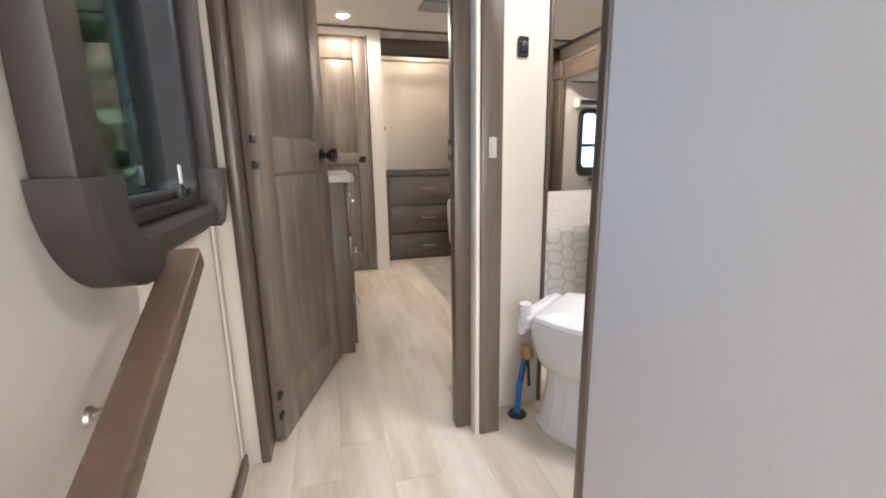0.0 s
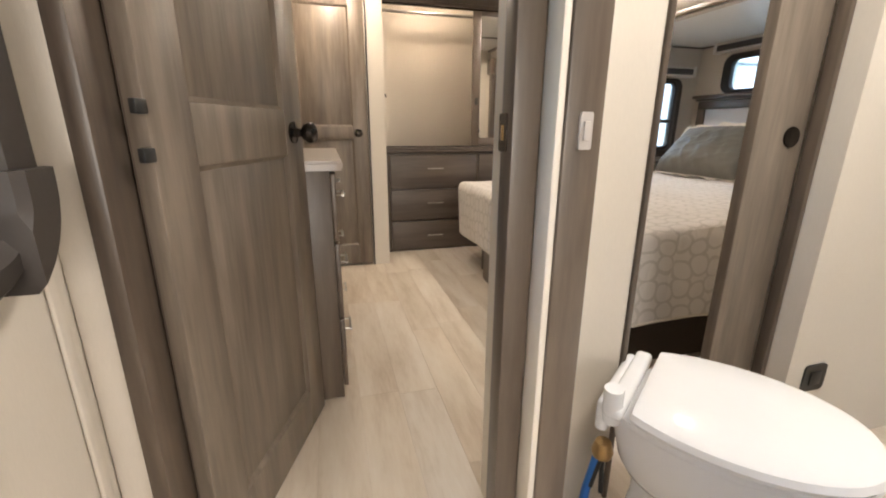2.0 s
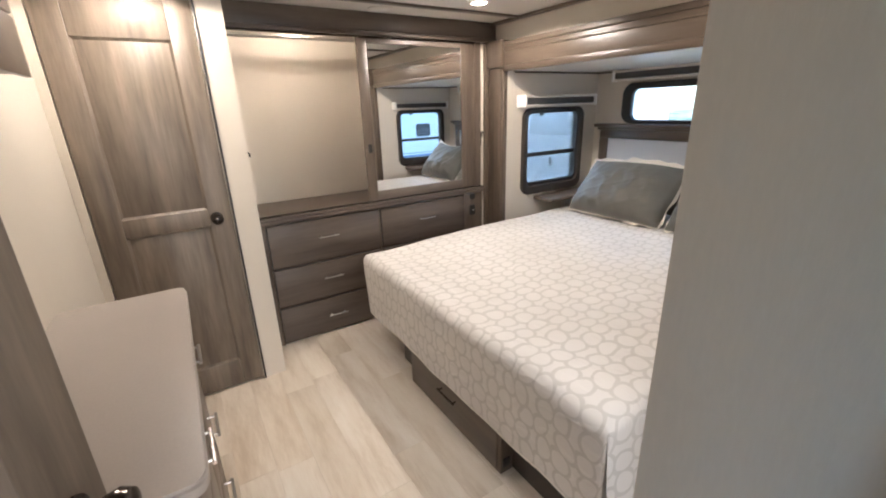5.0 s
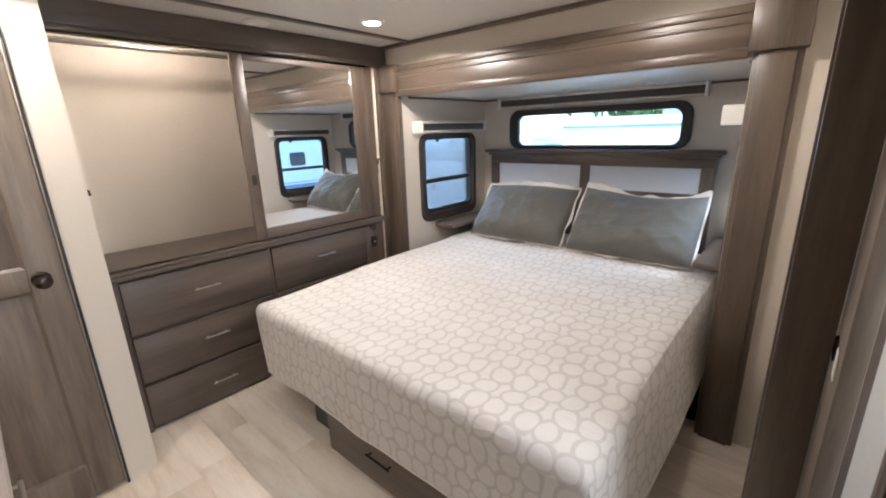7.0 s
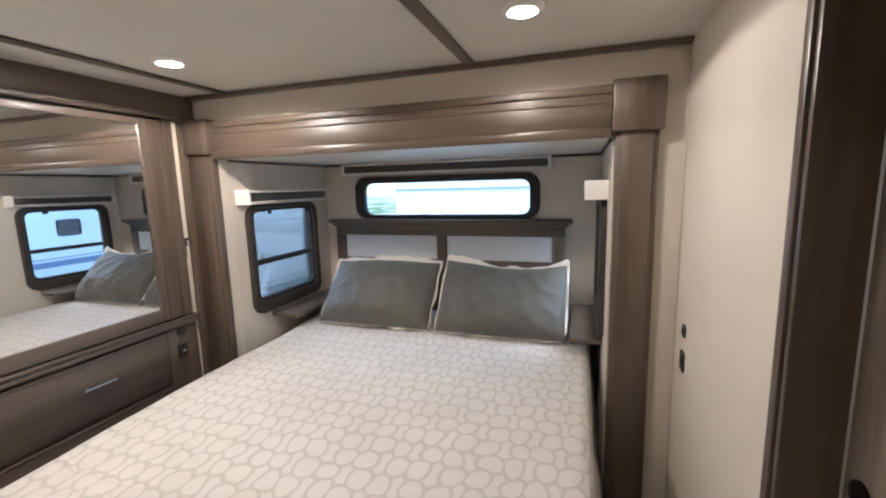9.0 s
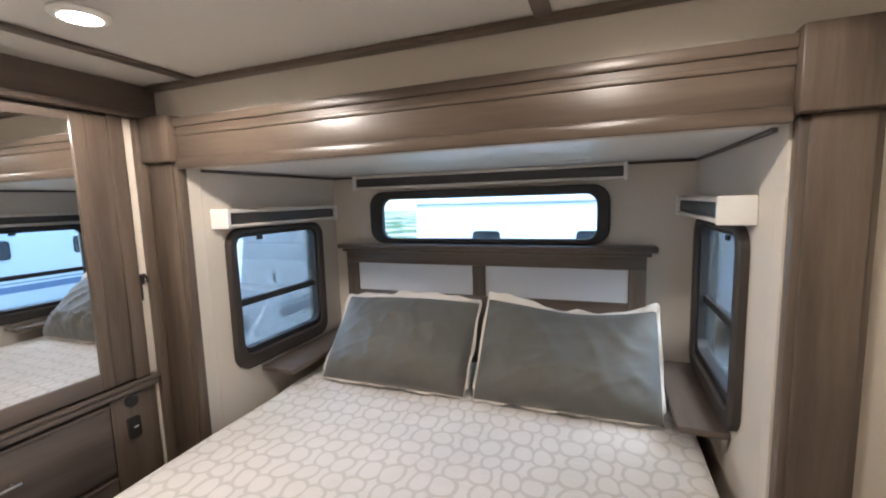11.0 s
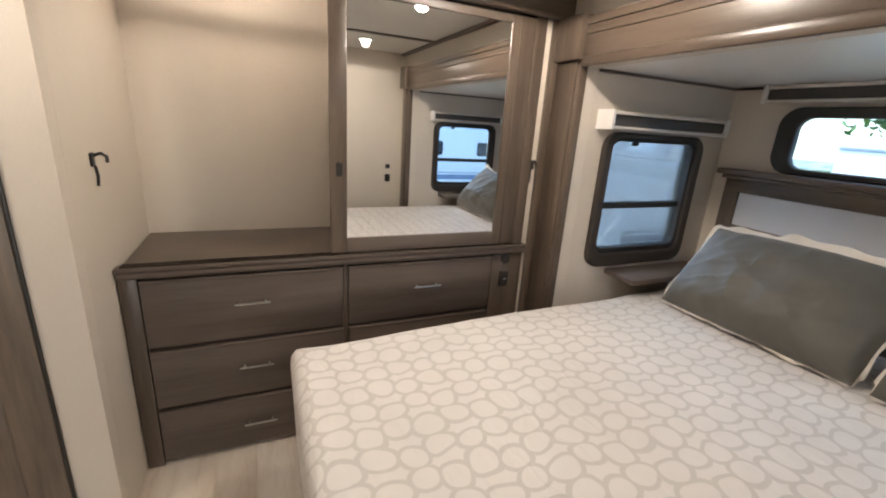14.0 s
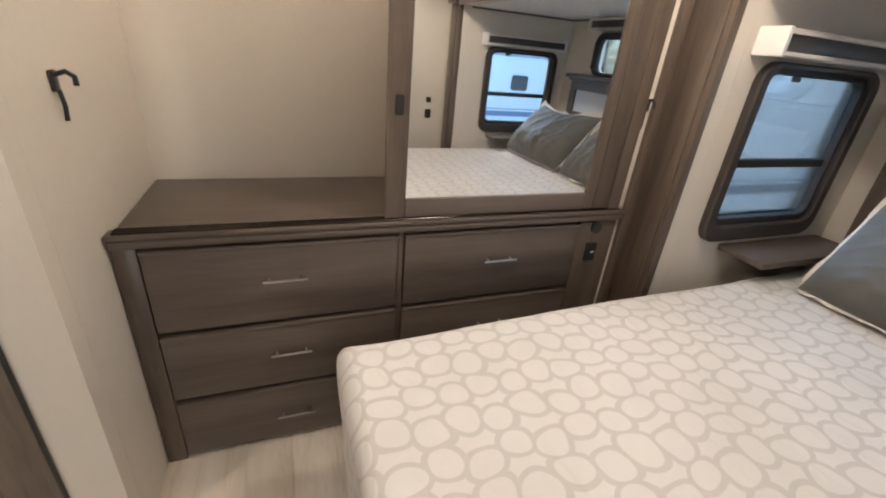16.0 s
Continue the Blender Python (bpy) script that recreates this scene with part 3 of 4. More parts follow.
def knob(parent, at, m, name="door_knob", size=1.0):
    """A round door knob on a rose; m turns its axis (z) out of the door."""
    k = part(name, lathe([(0.0, 0.0), (0.030, 0.0), (0.031, 0.006), (0.014, 0.010), (0.011, 0.028), (0.024, 0.038), (0.030, 0.052), (0.027, 0.066), (0.012, 0.072)], Matrix.Translation(at) @ m @ Matrix.Scale(size, 4), 28), BRONZE, parent, "dark bronze round knob")
    return k


def panel_door(name, width, height, thick, label, category, rail, bottom, stile=0.105, top=0.15):
    """A two-panel door drawn upright at the origin: hinge at x 0, front at y 0 and minus; returns its thing."""
    d = thing(name, (0, 0, 0), label, category)
    st = stile
    for a, b in ((0.0, st), (width - st, width)):
        part("stile", box(a, b, -thick, 0, 0.008, height, 0.003), DOOR_WOOD, d)
    for a, b in ((0.008, bottom), (rail[0], rail[1]), (height - top, height)):
        part("rail", box(st + 0.0005, width - st - 0.0005, -thick, 0, a, b, 0.003), DOOR_WOOD, d)
    for a, b in ((bottom, rail[0]), (rail[1], height - top)):
        bm = bmesh.new()
        for face, s in ((-thick, 1), (0.0, -1)):
            u0, u1, e = st, width - st, 0.011
            lo = [(u0, a), (u1, a), (u1, b), (u0, b)]
            hi = [(u0 + e, a + e), (u1 - e, a + e), (u1 - e, b - e), (u0 + e, b - e)]
            va = [bm.verts.new((x, face + s * 0.0015, z)) for x, z in lo]
            vb = [bm.verts.new((x, face + s * 0.0115, z)) for x, z in hi]
            for k in range(4):
                bm.faces.new((va[k], va[(k + 1) % 4], vb[(k + 1) % 4], vb[k]))
        part("moulding", bm, DOOR_WOOD, d, "", False)
        part("panel", box(st - 0.004, width - st + 0.004, -thick + 0.011, -0.011, a - 0.004, b + 0.004, 0.002), DOOR_WOOD, d)
    return d


closet = panel_door("closet_door", 0.545, 1.925, 0.035, "closed wood-grain closet door with two recessed panels", "door", (0.925, 1.01), 0.16, 0.10, 0.165)
knob(closet, (0.478, -0.034, 0.965), Euler((radians(90), 0, 0)).to_matrix().to_4x4(), "closet_knob", 0.92)
closet.matrix_basis = pose(0.14, 3.952, 0.004)
# black strip on the wall face draws the shade of the door's gap
trim("closet_door_trim", 0.690, 0.700, 3.905, 3.914, 0.0, 1.945, mat=BLACK, label="black strip put in as the shade of the closet door's gap")

bedroom_door = panel_door("bedroom_door", 0.635, 1.915, 0.036, "open wood-grain bedroom door with two recessed panels", "door", (0.925, 1.045), 0.145, 0.115, 0.16)
knob(bedroom_door, (0.565, -0.035, 0.985), Euler((radians(90), 0, 0)).to_matrix().to_4x4(), "door_knob", 1.0)
knob(bedroom_door, (0.565, -0.001, 0.985), Euler((radians(-90), 0, 0)).to_matrix().to_4x4(), "door_knob", 0.9)
for z in (0.115, 0.955, 1.70):
    for dz in (0.0, 0.075):
        part("hinge", box(-0.030, -0.004, -0.046, -0.033, z + dz - 0.012, z + dz + 0.012, 0.003), BLACK, bedroom_door, "black hinge knuckle")
bedroom_door.matrix_basis = pose(0.086, 1.650, 0.004, 0, 0, 71.0)

# dresser
dresser = thing("dresser", (1.65, 4.45, 0), "taupe wood-grain built-in dresser with six drawers", "dresser")
part("carcass", box(0.815, 2.49, 4.222, YC - 0.001, 0.0, 0.815, 0.002), WOOD_Z, dresser)
part("top", box(0.812, 2.50, 4.185, YC - 0.001, 0.816, 0.845, 0.010, None, 3), WOOD_X, dresser)
part("top_lip", box(0.812, 2.50, 4.180, 4.235, 0.8455, 0.860, 0.005), WOOD_X, dresser)
for z in (0.8605,):
    bm = bmesh.new()
    for y in (4.190, 4.204, 4.218):
        box(0.83, 2.47, y, y + 0.006, z, z + 0.006, 0.001, bm, 1)
    part("door_track", bm, BRONZE, dresser, "dark metal sliding-door track")
part("left_stile", box(0.815, 0.872, 4.200, 4.2215, 0.0, 0.815, 0.003), WOOD_Z, dresser)
part("right_stile", box(2.318, 2.488, 4.200, 4.2215, 0.0, 0.815, 0.003), WOOD_Z, dresser)


def handle(parent, at, length=0.15, axis="x"):
    x, y, z = at
    h = length / 2
    if axis == "x":
        bm = tube([(x - h, y - 0.024, z), (x + h, y - 0.024, z)], 0.0042)
        for s in (-0.72, 0.72):
            tube([(x + s * h, y + 0.002, z), (x + s * h, y - 0.024, z)], 0.004, 8, bm)
    else:
        bm = tube([(x + 0.026, y - h, z), (x + 0.026, y + h, z)], 0.005)
        for s in (-0.8, 0.8):
            tube([(x - 0.002, y + s * h, z), (x + 0.026, y + s * h, z)], 0.004, 8, bm)
    part("handle", bm, NICKEL, parent, "brushed nickel bar handle")


for x0, x1, hx in ((0.876, 1.594, 1.24), (1.618, 2.314, 1.975)):
    for z0, z1, hz in ((0.536, 0.806, 0.69), (0.272, 0.520, 0.41), (0.02, 0.256, 0.135)):
        f_ = part("drawer_front", box(x0, x1, 4.196, 4.2215, z0, z1, 0.005), WOOD_X, dresser)
        handle(f_, (hx, 4.197, hz), 0.128)
        part("drawer_lip", box(x0, x1, 4.192, 4.1958, z1 - 0.012, z1 - 0.001, 0.0015), WOOD_X, dresser)
part("divider", box(1.597, 1.615, 4.206, 4.2215, 0.0, 0.815, 0.002), WOOD_Z, dresser)
for x0, x1, z0, z1, r in ((2.368, 2.412, 0.765, 0.810, 0.02), (2.366, 2.412, 0.645, 0.722, 0.005)):
    part("outlet", plate("y", (x0, x1, z0, z1), 4.190, 4.1995, r), BLACK, dresser, "black power outlet")
part("outlet_light", box(2.386, 2.402, 4.1885, 4.1899, 0.680, 0.686, 0.0005), WHITE, dresser, "small white socket mark")

# header over the wardrobe and the clothes rod
structure("wardrobe_header", box(0.811, XS - 0.001, 4.180, 4.225, 1.872, CEIL - 0.001, 0.004), WOOD_X, "taupe wood-grain header over the wardrobe", "trim", True)
trim("wardrobe_header_lip", 0.811, XS - 0.001, 4.168, 4.1795, 1.872, 1.895, mat=WOOD_X)
trim("wardrobe_track", 0.812, 2.4165, 4.19, 4.222, 1.862, 1.8715, mat=BRONZE, label="dark metal sliding-door head track")
trim("wardrobe_post", 2.417, 2.470, 4.190, 4.24, 0.861, 1.871)
trim("slide_post_return", 2.510, 2.5495, 4.190, 4.2145, 0.0, 1.8715)
trim("wardrobe_corner", 2.4705, XS - 0.001, 4.215, 4.26, 0.861, 1.8715, mat=WALL, label="cream filler strip beside the wardrobe")
trim("wardrobe_corner", 2.5015, XS - 0.001, 4.215, 4.26, 0.0, 0.8605, mat=WALL, label="cream filler strip beside the dresser")
rod = thing("clothes_rod", (1.65, 4.47, 1.885), "slim metal clothes rod in the wardrobe", "clothes rod")
part("rod", tube([(0.812, 4.47, 1.885), (2.598, 4.47, 1.885)], 0.013, 12), NICKEL, rod)

pk = thing("wardrobe_light", (1.28, 4.32, CEIL), "small lit puck lamp inside the wardrobe", "puck lamp")
part("bezel", lathe([(0.030, -0.001), (0.042, -0.001), (0.042, -0.014), (0.034, -0.016)], Matrix.Translation((1.28, 4.32, CEIL)), 28), WHITE, pk)
part("lens", lathe([(0.0, -0.016), (0.033, -0.015), (0.033, -0.004)], Matrix.Translation((1.28, 4.32, CEIL)), 28), LAMP_GLOW, pk, "glowing lens")

mirror = thing("mirror_door", (2.0, 4.2, 0.866), "wood-framed sliding mirror door of the wardrobe", "mirror door")
MX0, MX1, MZ0, MZ1 = 1.545, 2.415, 0.8685, 1.8615
for a, b in ((MX0, MX0 + 0.066), (MX1 - 0.112, MX1)):
    part("stile", box(a, b, 4.194, 4.214, MZ0, MZ1, 0.003), WOOD_Z, mirror)
part("rail", box(MX0 + 0.0665, MX1 - 0.1125, 4.194, 4.214, MZ0, MZ0 + 0.062, 0.003), WOOD_X, mirror)
part("rail", box(MX0 + 0.0665, MX1 - 0.1125, 4.194, 4.214, MZ1 - 0.03, MZ1, 0.003), WOOD_X, mirror)
part("mirror_glass", box(MX0 + 0.062, MX1 - 0.108, 4.2025, 4.2065, MZ0 + 0.058, MZ1 - 0.026, 0), MIRROR, mirror, "clear mirror glass", False)
part("bead", box(MX1 - 0.075, MX1 - 0.068, 4.190, 4.1938, MZ0 + 0.002, MZ1 - 0.002, 0.001), WOOD_Z, mirror)
part("finger_pull", plate("y", (1.566, 1.592, 1.185, 1.240), 4.190, 4.1938, 0.008), BLACK, mirror, "black finger pull")


def hook(at, m):
    """A little black robe hook with its strap hanging."""
    h = thing("robe_hook", at, "small black robe hook screwed to the wall", "hook", "robe hooks in the bedroom")
    M_ = Matrix.Translation(at) @ m
    part("back_plate", box(-0.016, 0.016, 0.0, 0.008, -0.022, 0.022, 0.004, m=M_), BLACK, h)
    part("hook_arm", tube([M_ @ Vector(p) for p in ((0, 0.006, 0.012), (0, 0.028, 0.020), (0, 0.042, 0.010), (0, 0.042, -0.008))], 0.0055), BLACK, h)
    part("strap", tube([M_ @ Vector(p) for p in ((0.004, 0.010, -0.018), (0.006, 0.014, -0.050), (0.004, 0.010, -0.082))], 0.0045), BLACK, h)
    return h


hook((0.8105, 4.17, 1.232), Euler((0, 0, radians(-90))).to_matrix().to_4x4())
hook((2.484, 4.2145, 1.247), Euler((0, 0, radians(180))).to_matrix().to_4x4())

hook((0.955, 1.7425, 1.30), Matrix.Identity(4))

# chest and upper cabinet by the door
chest = thing("chest_of_drawers", (0.27, 2.75, 0), "taupe chest with a pale laminate top and bar handles", "chest")
part("carcass", box(XL + 0.001, 0.400, 2.285, 3.185, 0.0, 0.868, 0.003), WOOD_Z, chest)
bm = plate("z", (XL + 0.001, 0.440, 2.255, 3.20), 0.8685, 0.900, 0.028)
part("top", bm, LAMINATE, chest, "pale greige laminate top")
part("top_edge", ring("z", (XL + 0.002, 0.4435, 2.2515, 3.2035), (XL + 0.03, 0.430, 2.265, 3.19), 0.876, 0.893, 0.030, 0.02, 0.003), LAMINATE, chest)
for i, (y0, y1) in enumerate(((2.30, 2.735), (2.745, 3.175))):
    for z0, z1 in ((0.62, 0.855), (0.33, 0.61), (0.04, 0.32)):
        f_ = part("drawer_front", box(0.4005, 0.418, y0, y1, z0, z1, 0.004), WOOD_Y, chest)
        handle(f_, (0.418, (y0 + y1) / 2, (z0 + z1) / 2 + 0.02), 0.12, "y")

upper = thing("upper_cabinet", (0.15, 2.9, 1.57), "taupe wall cabinet hung over the chest", "wall cabinet")
part("body", box(XL + 0.001, 0.175, 2.36, 3.38, 1.585, CEIL - 0.002, 0.003), WOOD_Z, upper)
part("door", box(0.1755, 0.192, 2.37, 2.865, 1.575, 1.735, 0.004), WOOD_Y, upper)
part("door", box(0.1755, 0.192, 2.37, 3.37, 1.742, CEIL - 0.004, 0.004), WOOD_Y, upper)
part("door", box(0.1755, 0.192, 2.875, 3.37, 1.575, 1.735, 0.004), WOOD_Y, upper)

# ---- things: bed ----
bed = thing("bed_platform", (2.4, 3.02, 0), "dark taupe bed platform with a drawer box at its foot", "bed base")
part("platform", box(1.45, 3.45, 2.21, 3.62, 0.0, 0.36, 0.004), DARK_BASE, bed)
part("deck", box(1.44, 3.45, 2.22, 3.82, 0.361, 0.385, 0.004), DARK_BASE, bed)
part("drawer_box", box(1.383, 1.4495, 2.63, 3.39, 0.0, 0.34, 0.004), WOOD_Y, bed)
fr = part("drawer_front", box(1.372, 1.3825, 2.645, 3.375, 0.02, 0.32, 0.004), WOOD_Y, bed)
bm = tube([(1.350, 2.93, 0.165), (1.350, 3.07, 0.165)], 0.005)
for y in (2.94, 3.06):
    tube([(1.374, y, 0.165), (1.350, y, 0.165)], 0.004, 8, bm)
part("handle", bm, BRONZE, fr, "dark bronze bar handle")
part("outlet", box(1.384, 1.42, 2.614, 2.6195, 0.05, 0.09, 0.001), BLACK, bed, "small black outlet plate")

BX0, BX1, BY0, BY1, BZ = 1.355, 3.42, 2.15, 3.945, 0.612
mattress = thing("mattress", (2.4, 3.05, 0.386), "thick mattress under the bedspread", "mattress")
part("body", box(BX0 + 0.10, BX1 + 0.08, BY0 + 0.09, BY1 - 0.09, 0.386, BZ - 0.03, 0.05, None, 4), FELT, mattress)


def bedspread():
    """Cloth draped over the mattress: rounded top edge, sides drawn in below it, soft folds."""
    bm = bmesh.new()
    uvl = bm.loops.layers.uv.new("UVMap")
    R, DROP, NEAR, FAR = 0.050, 0.41, 0.345, 0.43   # hem below the top edge: foot, both sides

    def edge(s, lean=1.0):
        """Arc length over an edge at s = 0 (inside positive): how far in, how far down."""
        if s >= R:
            return s, 0.0
        a = (R - s) / R
        if a <= math.pi / 2:
            return R - R * math.sin(a), R - R * math.cos(a)
        d = (a - math.pi / 2) * R
        return lean * (0.18 * d * d / 0.3 + 0.10 * d), R + d

    length, width = BX1 - BX0, BY1 - BY0
    nu, nv = 150, 150
    grid, us, vs = [], [], []
    for i in range(nu + 1):
        u = -DROP + (length + DROP) * i / nu
        row = []
        for j in range(nv + 1):
            v = -NEAR + (width + NEAR + FAR) * j / nv
            ix, dz1 = edge(u, 0.12)
            if v < width / 2:
                iy, dz2 = edge(v, -0.45)
                y = BY0 + iy
            else:
                iy, dz2 = edge(width - v, 1.7)
                y = BY1 - iy
            x = BX0 + ix
            d = max(dz1, dz2)
            both = min(dz1, dz2)
            if both > 0:
                x += 0.22 * both
                y += (0.12 if v < width / 2 else -0.30) * both
            z = BZ - min(d, DROP - 0.02)
            if d < 0.02:
                z += 0.006 * noise.noise(Vector((x * 2.2, y * 2.2, 0))) + 0.0035 * noise.noise(Vector((x * 7, y * 3.0, 3)))
                z += 0.004 * max(0, 1 - abs(y - 2.42 - 0.05 * math.sin(3 * x)) / 0.012)
                rise = min(1.0, max(0.0, (x - 1.45) / 0.9))
                z += 0.030 * rise * rise * (3 - 2 * rise)
                head = max(0.0, (x - 2.75) / 0.6)
                z += 0.030 * min(1, head) * (0.5 + 0.5 * math.sin(math.pi * min(1, max(0, (y - BY0) / width))))
                z += 0.012 * min(1, head) * noise.noise(Vector((x * 9, y * 9, 8)))
            else:
                k = min(1, d / 0.2)
                p_ = 0.010 * k * noise.noise(Vector((x * 5, y * 5, z * 3)))
                x, y = x + p_, y + p_
                if dz1 > 0.2 or dz2 > 0.2:
                    z += 0.02 * noise.noise(Vector((x * 3, y * 3, 0)))
            row.append(bm.verts.new((x, y, z)))
        grid.append(row)
    for i in range(nu):
        for j in range(nv):
            f = bm.faces.new((grid[i][j], grid[i + 1][j], grid[i + 1][j + 1], grid[i][j + 1]))
            for loop, (a, b) in zip(f.loops, ((i, j), (i + 1, j), (i + 1, j + 1), (i, j + 1))):
                loop[uvl].uv = (-DROP + (length + DROP) * a / nu, -NEAR + (width + NEAR + FAR) * b / nv)
    hem = [grid[nu][0].co.copy()] + [grid[i][0].co.copy() for i in range(nu - 1, 0, -1)] + [grid[0][j].co.copy() for j in range(0, nv + 1)] + [grid[i][nv].co.copy() for i in range(1, nu + 1)]
    return bm, hem


cloth, hem_line = bedspread()
spread = part("bedspread", cloth, SPREAD, None, "", True, (2.4, 3.05, BZ))
tagged(spread, "cream bedspread woven with grey honeycomb outlines, draped over the bed", "bedspread")
part("hem", tube(hem_line[::2], 0.0055, 6), FLANGE, spread, "cream corded hem")


def sham(name, yc, width, seed, tilt):
    """A stuffed pillow sham leaning on the headboard: satin body with a flat cream flange and a gathered border."""
    base = Vector((3.03, yc, BZ + 0.042))
    t = thing(name, base, "sage grey satin pillow with a cream flange, leaning on the headboard", "pillow", "pillows on the bed")
    h, n = 0.50, 46
    up = Vector((math.sin(tilt), 0, math.cos(tilt)))
    side, out = Vector((0, -1, 0)), Vector((-math.cos(tilt), 0, math.sin(tilt)))
    w2 = width / 2

    def place(a, b, o):
        sag = (0.016 * math.sin(a * 2.6 + seed) - 0.020 * (1 - a * a)) * b
        return base + side * (a * w2) + up * (b * h + sag) + out * o

    bm = bmesh.new()
    sheets = []
    for s in (1, -1):
        rows = []
        for i in range(n + 1):
            a = -1 + 2 * i / n
            row = []
            for j in range(n + 1):
                b = j / n
                A, B = a * 0.965, 0.02 + b * 0.92
                puff = max(0.0, (1 - abs(a) ** 3.0) * (1 - abs(2 * b - 1) ** 3.0)) ** 0.55
                o = 0.105 * puff * (1.28 - 0.62 * b) * s + 0.022
                if s == 1:
                    fold = noise.noise(Vector((a * 1.8 + seed * 3, b * 1.6, seed))) * 0.026 + noise.noise(Vector(((a + 0.9 * b) * 7 + seed, (b - 0.5 * a) * 2.2, 2))) * 0.007
                    corner = (abs(a) * 0.8 + abs(2 * b - 1)) * 0.5
                    ridge = 1 - abs(noise.noise(Vector((a * 3.1 + b * 1.6 + seed, b * 2.6 - a, 7))))
                    crease = 1 - abs(noise.noise(Vector(((b - 0.35 * a) * 5.0 + seed * 2, (a + 0.4 * b) * 1.1, 11))))
                    o += (0.015 * (ridge ** 4 - 0.35) + 0.011 * (crease ** 10 - 0.1) * (1.1 - b)) * puff + fold * puff + 0.003 * math.sin(18 * (a + b) + 3 * noise.noise(Vector((a * 3, b * 3, seed)))) * max(0, corner - 0.6) * puff
                row.append(bm.verts.new(place(A, B, o)))
            rows.append(row)
        sheets.append(rows)
        for i in range(n):
            for j in range(n):
                bm.faces.new((rows[i][j], rows[i + 1][j], rows[i + 1][j + 1], rows[i][j + 1]))
    bmesh.ops.remove_doubles(bm, verts=bm.verts[:], dist=0.0008)
    part("cushion", bm, SATIN, t)
    # flange: a flat wavy border round the cushion
    bm = bmesh.new()
    rim = rounded(-0.955, 0.955, 0.025, 0.945, 0.04, 5)

    def dense(p):
        r = []
        for (a, b), (c, d) in zip(p, p[1:] + p[:1]):
            k = max(1, int(math.hypot((c - a) * w2, (d - b) * h) / 0.02))
            r += [(a + (c - a) * q / k, b + (d - b) * q / k) for q in range(k)]
        return r

    rim = dense(rim)
    loops = []
    for f_ in (0.0, 0.35, 0.7, 1.0):
        lp = []
        for k, (a, b) in enumerate(rim):
            g = f_ if b > 0.12 else 0.35 * f_   # narrow along the foot of the pillow
            ca, cb = a * (1 + 0.042 * g), (b - 0.5) * (1 + 0.11 * g) + 0.5 + 0.030 * g * math.sin(2.6 * a + seed) * (1 if b > 0.5 else 0.2)
            wave = 0.026 * f_ * noise.noise(Vector((a * 5 + seed, b * 5, 4))) + 0.006 * f_ * math.sin(k * 0.55 + seed)
            lp.append(place(ca, cb + 0.030 * f_ * noise.noise(Vector((a * 5, b * 5, seed))), 0.022 + wave))
        loops.append(lp)
    rows = [[bm.verts.new(p) for p in lp] for lp in loops] + [[bm.verts.new(p - out * 0.006) for p in lp] for lp in loops[::-1]]
    m = len(rim)
    for a, b in zip(rows, rows[1:] + rows[:1]):
        for k in range(m):
            bm.faces.new((a[k], a[(k + 1) % m], b[(k + 1) % m], b[k]))
    part("flange", bm, FLANGE, t, "cream cotton flange")
    return t


sham("pillow", 3.42, 0.755, 1.3, radians(40))
sham("pillow", 2.645, 0.755, 4.1, radians(40))

# headboard
hb = thing("headboard", (3.54, 3.12, 0.4), "taupe headboard with two pale padded panels and a ledge", "headboard")
HY0, HY1 = 2.305, 3.945
part("back_board", box(3.545, SX - 0.001, HY0, HY1, 0.40, 1.255, 0.003), WOOD_Y, hb)
part("ledge", box(3.485, SX - 0.0015, HY0 - 0.045, HY1 + 0.04, 1.2555, 1.283, 0.007), WOOD_Y, hb)
part("ledge_cove", box(3.505, 3.5445, HY0 - 0.02, HY1 + 0.018, 1.235, 1.255, 0.006), WOOD_Y, hb)
part("top_rail", box(3.522, 3.5445, HY0, HY1, 1.17, 1.2345, 0.003), WOOD_Y, hb)
part("bottom_rail", box(3.522, 3.5445, HY0 + 0.0755, HY1 - 0.0755, 0.40, 1.005, 0.003), WOOD_Y, hb)
for a, b in ((HY0, HY0 + 0.075), (3.085, 3.155), (HY1 - 0.075, HY1)):
    part("stile", box(3.522, 3.5445, a, b, 0.40 if a != 3.085 else 1.0055, 1.1695, 0.003), WOOD_Z, hb)
for a, b in ((HY0 + 0.076, 3.0845), (3.1555, HY1 - 0.076)):
    part("padded_panel", box(3.531, 3.5445, a, b, 1.0055, 1.1695, 0.005), FELT, hb, "pale grey padded panel")

for name, y0, y1 in (("bedside_shelf", 3.86, SY1 - 0.001), ("bedside_shelf", SY0 + 0.001, 2.255)):
    s_ = thing(name, (3.2, (y0 + y1) / 2, 0.70), "dark taupe bedside shelf fixed to the slide-out wall", "shelf", "bedside shelves")
    part("shelf_board", box(2.90, 3.52, y0, y1, 0.722, 0.748, 0.006), WOOD_X, s_)

